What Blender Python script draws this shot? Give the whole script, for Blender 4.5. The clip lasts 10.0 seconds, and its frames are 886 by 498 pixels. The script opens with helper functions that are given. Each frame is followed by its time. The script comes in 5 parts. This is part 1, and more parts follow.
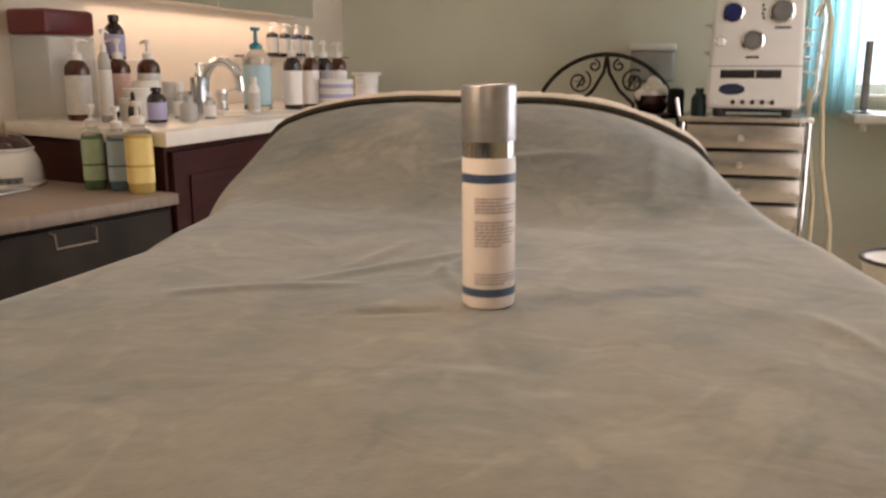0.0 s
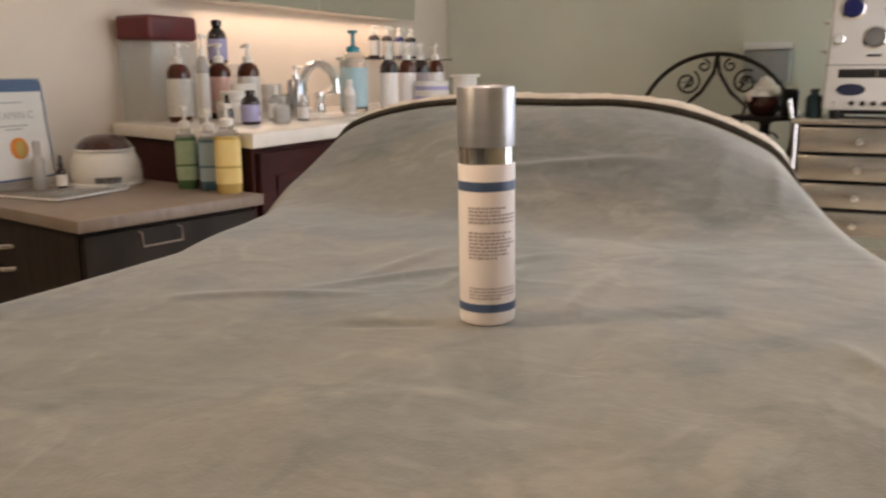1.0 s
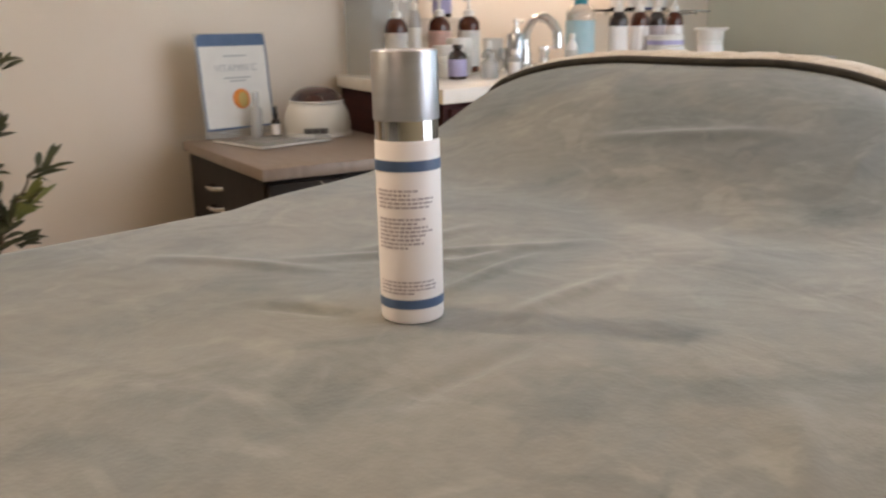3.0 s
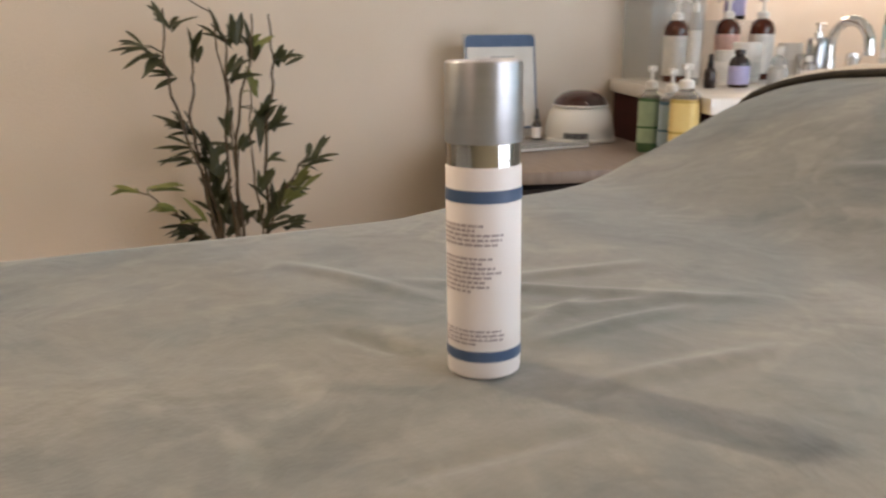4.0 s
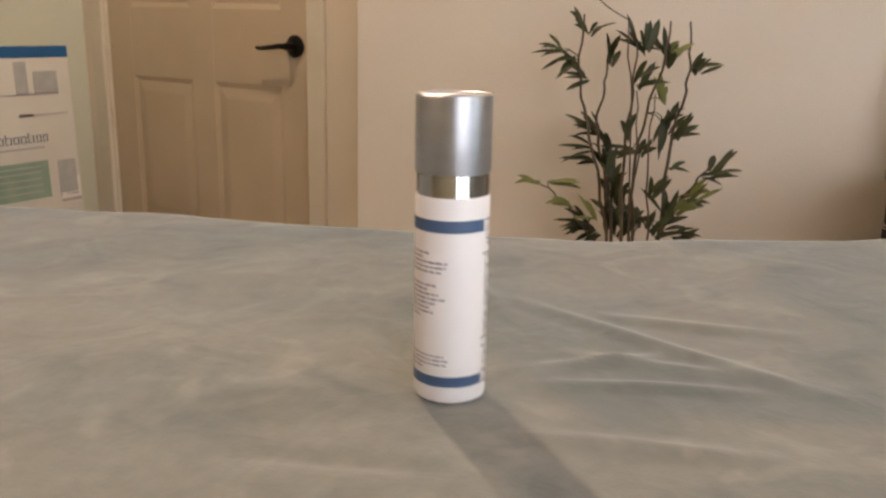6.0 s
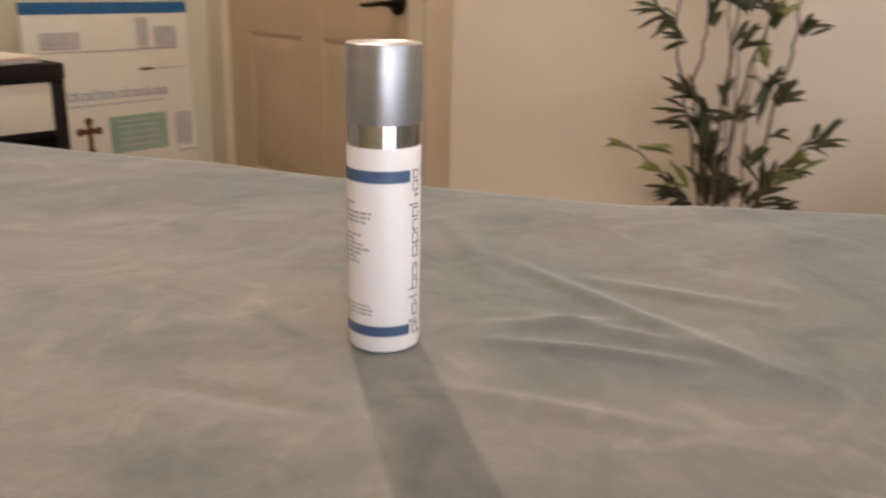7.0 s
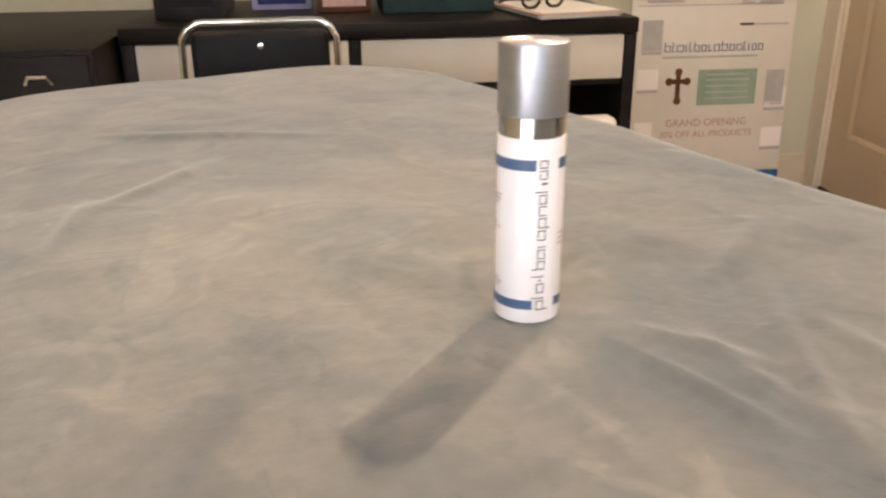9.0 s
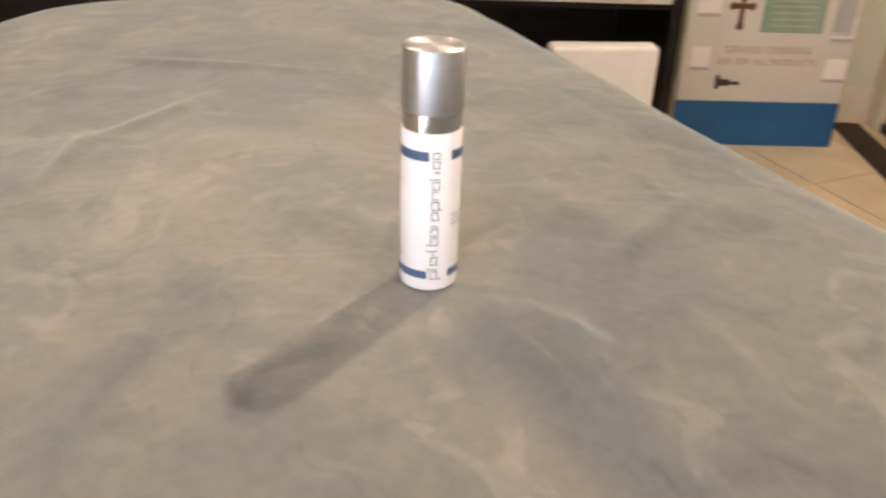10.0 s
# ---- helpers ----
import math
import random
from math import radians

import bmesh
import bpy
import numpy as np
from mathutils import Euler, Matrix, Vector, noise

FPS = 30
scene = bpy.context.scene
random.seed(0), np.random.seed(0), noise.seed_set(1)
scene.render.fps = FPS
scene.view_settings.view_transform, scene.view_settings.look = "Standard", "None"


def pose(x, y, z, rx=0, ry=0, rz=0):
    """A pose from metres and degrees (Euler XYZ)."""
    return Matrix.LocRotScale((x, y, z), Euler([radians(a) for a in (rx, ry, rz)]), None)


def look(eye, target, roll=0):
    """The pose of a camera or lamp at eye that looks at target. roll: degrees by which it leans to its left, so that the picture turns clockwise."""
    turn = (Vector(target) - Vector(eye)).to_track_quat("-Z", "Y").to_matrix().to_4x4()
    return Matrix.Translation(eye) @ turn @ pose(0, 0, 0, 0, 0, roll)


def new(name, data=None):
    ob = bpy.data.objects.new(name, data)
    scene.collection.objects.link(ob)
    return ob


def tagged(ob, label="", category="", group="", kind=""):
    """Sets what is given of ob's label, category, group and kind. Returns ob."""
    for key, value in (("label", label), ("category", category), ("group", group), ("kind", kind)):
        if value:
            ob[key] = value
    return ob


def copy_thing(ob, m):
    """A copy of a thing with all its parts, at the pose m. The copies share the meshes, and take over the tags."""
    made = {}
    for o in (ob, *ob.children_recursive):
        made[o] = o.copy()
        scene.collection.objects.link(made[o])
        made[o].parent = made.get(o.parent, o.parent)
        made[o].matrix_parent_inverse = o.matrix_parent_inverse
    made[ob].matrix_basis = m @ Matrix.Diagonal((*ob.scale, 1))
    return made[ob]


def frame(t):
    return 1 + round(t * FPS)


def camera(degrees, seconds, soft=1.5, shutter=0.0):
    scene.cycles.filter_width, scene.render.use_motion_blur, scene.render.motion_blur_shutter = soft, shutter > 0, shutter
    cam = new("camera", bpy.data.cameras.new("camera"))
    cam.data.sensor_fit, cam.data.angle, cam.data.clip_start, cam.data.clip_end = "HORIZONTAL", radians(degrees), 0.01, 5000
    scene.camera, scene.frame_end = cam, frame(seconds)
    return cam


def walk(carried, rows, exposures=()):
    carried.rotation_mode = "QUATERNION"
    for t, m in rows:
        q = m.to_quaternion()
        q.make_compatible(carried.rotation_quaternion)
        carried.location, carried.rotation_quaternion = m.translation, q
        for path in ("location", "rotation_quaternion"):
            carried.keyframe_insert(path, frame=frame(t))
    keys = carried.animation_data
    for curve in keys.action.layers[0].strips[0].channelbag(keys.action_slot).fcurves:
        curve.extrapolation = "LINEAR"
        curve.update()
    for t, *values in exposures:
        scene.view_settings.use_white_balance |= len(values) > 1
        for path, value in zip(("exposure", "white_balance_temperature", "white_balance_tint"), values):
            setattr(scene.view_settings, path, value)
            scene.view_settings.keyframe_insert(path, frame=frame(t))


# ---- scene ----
cam = camera(55.0, 10.0, soft=2.4, shutter=0.4)
PATH = [
    (0, (0.146, -0.577, 0.917), (-0.438, 1.29, 0.501), 0.0),
    (0.3, (0.17, -0.557, 0.918), (-0.422, 1.317, 0.544), 1.7),
    (0.5, (0.184, -0.549, 0.918), (-0.456, 1.305, 0.529), 1.5),
    (1, (0.211, -0.516, 0.916), (-0.626, 1.253, 0.505), -0.4),
    (1.5, (0.237, -0.473, 0.912), (-0.776, 1.185, 0.439), -0.6),
    (2, (0.258, -0.412, 0.915), (-0.718, 1.267, 0.438), 1.5),
    (2.2, (0.265, -0.398, 0.915), (-0.788, 1.238, 0.452), 1.2),
    (3.3, (0.378, -0.305, 0.925), (-1.140, 0.889, 0.405), -2.4),
    (3.4, (0.386, -0.297, 0.930), (-1.196, 0.813, 0.416), -3.0),
    (3.5, (0.4, -0.294, 0.934), (-1.23, 0.746, 0.423), -2.7),
    (4, (0.364, -0.195, 0.921), (-1.386, 0.63, 0.417), -0.1),
    (4.5, (0.331, -0.126, 0.919), (-1.529, 0.398, 0.403), -0.3),
    (4.8, (0.329, -0.099, 0.919), (-1.544, 0.323, 0.362), -1.0),
    (5, (0.334, -0.081, 0.92), (-1.562, 0.267, 0.385), -1.2),
    (5.5, (0.374, -0.025, 0.934), (-1.564, -0.071, 0.442), -0.1),
    (5.7, (0.4, 0.013, 0.94), (-1.533, -0.197, 0.472), 0.0),
    (6.8, (0.42, 0.133, 0.938), (-1.43, -0.259, 0.286), 3.6),
    (7, (0.391, 0.154, 0.937), (-1.426, -0.415, 0.326), 1.6),
    (7.2, (0.355, 0.163, 0.933), (-1.398, -0.549, 0.283), 1.7),
    (7.5, (0.328, 0.181, 0.932), (-1.315, -0.686, 0.19), 0.4),
    (8, (0.289, 0.209, 0.937), (-1.222, -0.866, 0.189), -0.1),
    (8.5, (0.276, 0.279, 0.944), (-0.888, -1.178, 0.222), -0.5),
    (8.8, (0.269, 0.33, 0.954), (-0.721, -1.241, 0.212), 0.1),
    (9, (0.262, 0.369, 0.968), (-0.646, -1.253, 0.232), -0.4),
    (9.3, (0.247, 0.431, 0.99), (-0.622, -1.192, 0.207), 1.3),
    (9.5, (0.223, 0.433, 0.998), (-0.62, -1.169, 0.147), 1.3),
    (9.8, (0.203, 0.449, 1.023), (-0.62, -1.121, 0.097), 1.8),
    (10, (0.189, 0.447, 1.038), (-0.525, -1.155, 0.077), 2.0),
]
EXPOSURES = [(0, -1.12, 7750, 26), (1, -1.05, 7200, 24), (2, -0.95, 6800, 22), (3.5, -0.91, 6750, 21), (5.5, -0.87, 6950, 22), (7.5, -0.86, 7000, 25), (8.5, -0.50, 7000, 25), (10, -0.36, 6950, 24)]
walk(cam, [(t, look(eye, target, roll)) for t, eye, target, roll in PATH], EXPOSURES)

# ---------------------------------------------------------------- light
world = bpy.data.worlds.new("sky")
scene.world = world
world.use_nodes = True
_bg = world.node_tree.nodes["Background"]
_sky = world.node_tree.nodes.new("ShaderNodeTexSky")
_sky.sky_type, _sky.sun_disc = "NISHITA", False
_sky.sun_elevation, _sky.sun_rotation = radians(38), radians(60)
world.node_tree.links.new(_sky.outputs[0], _bg.inputs[0])
_bg.inputs[1].default_value = 0.12

CEIL = 2.45


def lamp(name, kind, m, watts, colour, size=0.05, size_y=None, spot=None):
    d = bpy.data.lights.new(name, kind)
    d.energy, d.color = watts, colour
    if kind == "AREA":
        d.size = size
        if size_y:
            d.shape, d.size_y = "RECTANGLE", size_y
    else:
        d.shadow_soft_size = size
    if spot:
        d.spot_size, d.spot_blend = radians(spot), 0.5
    ob = new(name, d)
    ob.matrix_world = m
    return ob


DOWNLIGHTS = ((-1.26, -0.77), (0.25, -1.28), (-0.50, 1.15))
# by the door: wide spill, and a narrow beam added to brighten the bed's side
lamp("downlight_bulb", "SPOT", pose(-1.26, -0.77, CEIL - 0.03), 100, (1.0, 0.83, 0.56), 0.030, spot=150)
_added_beam = lamp("downlight_bulb", "SPOT", look((-1.26, -0.77, CEIL - 0.03), (0.42, -0.02, 0.75)), 145, (1.0, 0.83, 0.60), 0.028, spot=28)
_added_beam.data.spot_blend = 1.0
# over the foot of the bed
_foot = lamp("downlight_bulb", "SPOT", look((0.25, -1.28, CEIL - 0.03), (0.26, -0.55, 0.75)), 90, (1.0, 0.74, 0.56), 0.045, spot=78)
_foot.data.spot_blend = 1.0
# over the head of the bed
_head = lamp("downlight_bulb", "SPOT", look((-0.50, 1.15, CEIL - 0.03), (0.0, 0.0, 0.75)), 84, (1.0, 0.80, 0.62), 0.028, spot=120)
_head.data.spot_blend = 1.0
# bulbs behind the valance of the mirror cabinet, over the washbasin
lamp("cabinet_bulb", "AREA", pose(-1.655, 2.35, 1.128, 0, -8, 0), 3.6, (1.0, 0.80, 0.60), 0.10, 1.3)
# daylight in the window opening
lamp("window_daylight", "AREA", pose(0.90, 3.70, 1.45, -90, 0, 0), 36, (0.60, 0.85, 1.0), 0.5, 1.2)
lamp("window_daylight", "AREA", pose(1.388, 1.40, 1.08, 0, 90, 0), 66, (0.97, 0.96, 0.97), 1.84, 1.8)

# ---------------------------------------------------------------- materials


def mat(name, base, second=None, scale=8.0, rough=0.5, metal=0.0, bump=0.0, bump_scale=60.0, detail=4.0,
        coat=0.0, sheen=0.0, spread=(0.35, 0.65), transmission=0.0, stretch=(1, 1, 1), rough2=None, per_object=0.0, ior=1.45):
    m = bpy.data.materials.new(name)
    m.use_nodes = True
    nt = m.node_tree
    b = nt.nodes["Principled BSDF"]
    b.inputs["Roughness"].default_value, b.inputs["Metallic"].default_value = rough, metal
    b.inputs["Coat Weight"].default_value, b.inputs["Sheen Weight"].default_value = coat, sheen
    b.inputs["Transmission Weight"].default_value, b.inputs["IOR"].default_value = transmission, ior
    b.inputs["Base Color"].default_value = (*base, 1)
    tc = nt.nodes.new("ShaderNodeTexCoord")
    mp = nt.nodes.new("ShaderNodeMapping")
    mp.inputs["Scale"].default_value = stretch
    nt.links.new(tc.outputs["Object"], mp.inputs["Vector"])
    if second:
        n = nt.nodes.new("ShaderNodeTexNoise")
        n.inputs["Scale"].default_value, n.inputs["Detail"].default_value = scale, detail
        nt.links.new(mp.outputs[0], n.inputs["Vector"])
        r = nt.nodes.new("ShaderNodeValToRGB")
        r.color_ramp.elements[0].position, r.color_ramp.elements[1].position = spread
        r.color_ramp.elements[0].color, r.color_ramp.elements[1].color = (*base, 1), (*second, 1)
        nt.links.new(n.outputs["Fac"], r.inputs["Fac"])
        out = r.outputs["Color"]
        if per_object:
            oi = nt.nodes.new("ShaderNodeObjectInfo")
            hs = nt.nodes.new("ShaderNodeHueSaturation")
            mr = nt.nodes.new("ShaderNodeMapRange")
            mr.inputs["To Min"].default_value, mr.inputs["To Max"].default_value = 1 - per_object, 1 + per_object
            nt.links.new(oi.outputs["Random"], mr.inputs["Value"])
            nt.links.new(mr.outputs[0], hs.inputs["Value"])
            nt.links.new(out, hs.inputs["Color"])
            out = hs.outputs["Color"]
        nt.links.new(out, b.inputs["Base Color"])
        if rough2 is not None:
            mr = nt.nodes.new("ShaderNodeMapRange")
            mr.inputs["To Min"].default_value, mr.inputs["To Max"].default_value = rough, rough2
            nt.links.new(n.outputs["Fac"], mr.inputs["Value"])
            nt.links.new(mr.outputs[0], b.inputs["Roughness"])
    if bump:
        n2 = nt.nodes.new("ShaderNodeTexNoise")
        n2.inputs["Scale"].default_value, n2.inputs["Detail"].default_value = bump_scale, 5.0
        nt.links.new(mp.outputs[0], n2.inputs["Vector"])
        bp = nt.nodes.new("ShaderNodeBump")
        bp.inputs["Strength"].default_value, bp.inputs["Distance"].default_value = bump, 0.004
        nt.links.new(n2.outputs["Fac"], bp.inputs["Height"])
        nt.links.new(bp.outputs[0], b.inputs["Normal"])
    return m


def glass(name, colour, rough=0.03):
    m = mat(name, colour, rough=rough, transmission=1.0, ior=1.45)
    return m


M = {}
M["wall_cream"] = mat("cream_wall_paint", (0.735, 0.635, 0.53), (0.775, 0.675, 0.57), 3.0, 0.7, bump=0.25, bump_scale=220)
M["wall_teal"] = mat("sage_wall_paint", (0.62, 0.615, 0.505), (0.66, 0.655, 0.54), 3.0, 0.7, bump=0.25, bump_scale=220)
M["ceiling"] = mat("ceiling_paint", (0.78, 0.76, 0.72), (0.74, 0.72, 0.68), 4.0, 0.8, bump=0.3, bump_scale=150)
M["door"] = mat("door_paint", (0.58, 0.455, 0.32), (0.54, 0.42, 0.295), 5.0, 0.42, bump=0.1, bump_scale=90)
M["trim"] = mat("trim_paint", (0.72, 0.64, 0.52), (0.68, 0.60, 0.49), 6.0, 0.4, bump=0.08, bump_scale=90)
M["floor"] = mat("floor_tile_ceramic", (0.72, 0.61, 0.45), (0.62, 0.52, 0.37), 7.0, 0.28, rough2=0.4, per_object=0.06)
M["grout"] = mat("grout", (0.34, 0.30, 0.25), (0.28, 0.25, 0.2), 40.0, 0.9)
M["mat_dark"] = mat("dark_runner_fabric", (0.035, 0.022, 0.016), (0.055, 0.036, 0.026), 90.0, 0.95, bump=0.6, bump_scale=300)
M["cherry"] = mat("dark_cherry_wood", (0.030, 0.006, 0.006), (0.046, 0.010, 0.009), 6.0, 0.6, stretch=(1, 1, 8), bump=0.1, bump_scale=40)
M["espresso"] = mat("espresso_wood", (0.016, 0.012, 0.010), (0.030, 0.023, 0.019), 9.0, 0.6, stretch=(8, 1, 1), bump=0.12, bump_scale=50)
M["black_wood"] = mat("black_brown_wood", (0.007, 0.005, 0.0045), (0.013, 0.010, 0.008), 9.0, 0.46, stretch=(1, 6, 6), bump=0.12, bump_scale=60)
M["taupe_top"] = mat("taupe_laminate", (0.215, 0.165, 0.135), (0.265, 0.21, 0.175), 14.0, 0.35, stretch=(1, 5, 1), rough2=0.5)
M["white_laminate"] = mat("white_laminate", (0.64, 0.60, 0.52), (0.60, 0.56, 0.485), 5.0, 0.35)
M["solid_white"] = mat("white_solid_surface", (0.78, 0.74, 0.69), (0.72, 0.68, 0.62), 20.0, 0.22)
M["mirror"] = mat("mirror_silver", (0.85, 0.88, 0.87), rough=0.02, metal=1.0)
M["chrome"] = mat("chrome", (0.82, 0.82, 0.82), rough=0.08, metal=1.0)
M["collar"] = mat("grey_chrome", (0.50, 0.49, 0.48), rough=0.12, metal=1.0)
M["steel"] = mat("brushed_aluminium", (0.50, 0.51, 0.54), (0.46, 0.47, 0.50), 40.0, 0.25, metal=1.0, stretch=(40, 40, 0.6), bump=0.06, bump_scale=60)
M["iron"] = mat("dark_bronze_iron", (0.022, 0.016, 0.012), (0.04, 0.03, 0.022), 40.0, 0.45, metal=0.6)
M["black_metal"] = mat("oil_rubbed_bronze", (0.012, 0.010, 0.009), (0.025, 0.02, 0.018), 60.0, 0.35, metal=0.7)
M["black_plastic"] = mat("black_plastic", (0.012, 0.012, 0.013), (0.02, 0.02, 0.02), 30.0, 0.4)
M["black_vinyl"] = mat("black_vinyl", (0.005, 0.005, 0.0055), (0.009, 0.009, 0.009), 20.0, 0.5, bump=0.2, bump_scale=250)
for _n in ("cherry", "espresso", "black_wood", "black_vinyl"):
    M[_n].node_tree.nodes["Principled BSDF"].inputs["Specular IOR Level"].default_value = 0.22
M["white_plastic"] = mat("white_plastic", (0.80, 0.78, 0.74), (0.76, 0.74, 0.70), 20.0, 0.35)
M["label_white"] = mat("white_label", (0.86, 0.82, 0.80), (0.84, 0.80, 0.78), 30.0, 0.38)
M["label_blue"] = mat("slate_blue_print", (0.055, 0.105, 0.20), (0.07, 0.12, 0.22), 60.0, 0.4)
M["ink"] = mat("grey_ink", (0.40, 0.35, 0.37), (0.48, 0.43, 0.44), 200.0, 0.5)
M["ink_dark"] = mat("dark_ink", (0.045, 0.04, 0.045), (0.07, 0.06, 0.065), 200.0, 0.5)
M["amber"] = mat("amber_plastic", (0.055, 0.010, 0.004), (0.09, 0.018, 0.006), 12.0, 0.16, coat=0.4)
M["dark_bottle"] = mat("dark_bottle_plastic", (0.016, 0.010, 0.010), (0.03, 0.018, 0.015), 12.0, 0.18, coat=0.4)
M["cobalt"] = mat("cobalt_plastic", (0.010, 0.015, 0.10), (0.014, 0.02, 0.14), 12.0, 0.16, coat=0.4)
M["maroon"] = mat("maroon_plastic", (0.10, 0.012, 0.014), (0.13, 0.018, 0.018), 12.0, 0.3)
M["brown_lid"] = mat("brown_translucent_lid", (0.035, 0.009, 0.007), (0.05, 0.014, 0.010), 12.0, 0.12, coat=0.5)
M["clear"] = glass("clear_plastic", (0.92, 0.94, 0.94))
M["frost"] = mat("frosted_clear_plastic", (0.72, 0.72, 0.70), (0.66, 0.66, 0.64), 8.0, 0.25, transmission=0.55)
M["green_liquid"] = mat("green_tonic", (0.16, 0.33, 0.17), (0.11, 0.25, 0.13), 10.0, 0.12, transmission=0.35, coat=0.3)
M["blue_liquid"] = mat("blue_tonic", (0.14, 0.30, 0.42), (0.10, 0.22, 0.33), 10.0, 0.12, transmission=0.35, coat=0.3)
M["yellow_liquid"] = mat("yellow_tonic", (0.80, 0.58, 0.20), (0.72, 0.50, 0.15), 10.0, 0.12, transmission=0.3, coat=0.3)
M["teal_plastic"] = mat("teal_plastic", (0.015, 0.20, 0.28), (0.02, 0.25, 0.33), 10.0, 0.2)
M["lavender_label"] = mat("lavender_label", (0.44, 0.42, 0.66), (0.40, 0.38, 0.60), 40.0, 0.45)
M["pale_label"] = mat("pale_label", (0.66, 0.64, 0.60), (0.58, 0.57, 0.55), 60.0, 0.45)
M["green_label"] = mat("pale_green_label", (0.40, 0.52, 0.36), (0.34, 0.46, 0.32), 60.0, 0.45)
M["pink_label"] = mat("pink_label", (0.68, 0.44, 0.38), (0.6, 0.38, 0.33), 60.0, 0.45)
M["fleece"] = mat("white_fleece", (0.70, 0.65, 0.56), (0.58, 0.53, 0.45), 60.0, 0.95, bump=1.0, bump_scale=180, sheen=0.4)
M["piping"] = mat("dark_piping", (0.030, 0.028, 0.022), (0.05, 0.045, 0.036), 60.0, 0.8, bump=0.3, bump_scale=300)
M["vinyl_bed"] = mat("cream_vinyl", (0.60, 0.55, 0.47), (0.55, 0.50, 0.42), 10.0, 0.45)
M["leaf"] = mat("bamboo_leaf", (0.026, 0.032, 0.012), (0.062, 0.068, 0.024), 18.0, 0.42, spread=(0.3, 0.7))
M["leaf_light"] = mat("young_bamboo_leaf", (0.14, 0.16, 0.04), (0.19, 0.20, 0.06), 20.0, 0.45)
M["cane"] = mat("bamboo_cane", (0.11, 0.075, 0.035), (0.065, 0.042, 0.022), 30.0, 0.5)
M["pot"] = mat("dark_basket", (0.05, 0.03, 0.02), (0.09, 0.055, 0.03), 60.0, 0.8, bump=0.8, bump_scale=90)
M["banner"] = mat("banner_print_white", (0.68, 0.65, 0.60), (0.64, 0.61, 0.56), 6.0, 0.45)
M["banner_blue"] = mat("banner_print_blue", (0.012, 0.10, 0.26), (0.016, 0.12, 0.30), 10.0, 0.45)
M["banner_grey"] = mat("banner_print_grey", (0.46, 0.46, 0.45), (0.40, 0.40, 0.40), 30.0, 0.45)
M["banner_green"] = mat("banner_print_green", (0.22, 0.33, 0.25), (0.30, 0.40, 0.32), 14.0, 0.45)
M["banner_red"] = mat("banner_print_rose", (0.50, 0.30, 0.28), (0.46, 0.27, 0.25), 30.0, 0.45)
M["orange"] = mat("orange_print", (0.72, 0.24, 0.02), (0.58, 0.15, 0.012), 40.0, 0.45)
M["paper"] = mat("paper", (0.74, 0.72, 0.68), (0.70, 0.68, 0.64), 20.0, 0.7)
M["cotton"] = mat("cotton_tissue", (0.80, 0.75, 0.68), (0.72, 0.66, 0.58), 14.0, 0.95, bump=0.5, bump_scale=70)
M["machine"] = mat("machine_enamel", (0.72, 0.70, 0.66), (0.68, 0.66, 0.62), 8.0, 0.32)
M["dial"] = mat("dial_grey", (0.20, 0.20, 0.19), (0.15, 0.15, 0.145), 20.0, 0.2)
M["hose"] = mat("cream_hose", (0.58, 0.50, 0.34), (0.52, 0.44, 0.29), 40.0, 0.5)
M["drawer_silver"] = mat("silver_drawer", (0.46, 0.42, 0.37), (0.38, 0.34, 0.30), 12.0, 0.22, metal=0.75)
M["screen_teal"] = mat("dark_teal_cloth", (0.010, 0.030, 0.030), (0.016, 0.042, 0.042), 20.0, 0.6)
M["wood_toy"] = mat("brown_leather", (0.14, 0.055, 0.02), (0.10, 0.04, 0.015), 20.0, 0.5)
M["badge_blue"] = mat("dark_badge_enamel", (0.016, 0.022, 0.05), (0.024, 0.03, 0.065), 30.0, 0.3)
M["outside"] = mat("bright_overcast_distance", (0.62, 0.66, 0.70), (0.55, 0.60, 0.64), 1.0, 0.9)
M["outside"].node_tree.nodes["Principled BSDF"].inputs["Emission Color"].default_value = (0.62, 0.86, 1.0, 1)
M["outside"].node_tree.nodes["Principled BSDF"].inputs["Emission Strength"].default_value = 5.0
M["cloudy"] = mat("cloudy_clear_plastic", (0.86, 0.85, 0.83), (0.80, 0.79, 0.77), 6.0, 0.18, transmission=0.92)
M["pale_teal"] = mat("pale_teal_label", (0.45, 0.60, 0.64), (0.36, 0.56, 0.62), 30.0, 0.45)
M["pale_yellow"] = mat("pale_yellow_label", (0.80, 0.62, 0.26), (0.75, 0.56, 0.22), 40.0, 0.45)
M["blue_label"] = mat("pale_blue_label", (0.34, 0.46, 0.56), (0.30, 0.42, 0.50), 40.0, 0.45)


def curtain_material():
    m = mat("sheer_teal_curtain", (0.62, 0.78, 0.80), (0.56, 0.73, 0.75), 30.0, 0.8, stretch=(6, 1, 0.4))
    nt = m.node_tree
    tr = nt.nodes.new("ShaderNodeBsdfTranslucent")
    tr.inputs["Color"].default_value = (0.66, 0.92, 0.96, 1)
    mx = nt.nodes.new("ShaderNodeMixShader")
    mx.inputs[0].default_value = 0.7
    nt.links.new(nt.nodes["Principled BSDF"].outputs[0], mx.inputs[1])
    nt.links.new(tr.outputs[0], mx.inputs[2])
    nt.links.new(mx.outputs[0], nt.nodes["Material Output"].inputs["Surface"])
    return m


M["curtain"] = curtain_material()


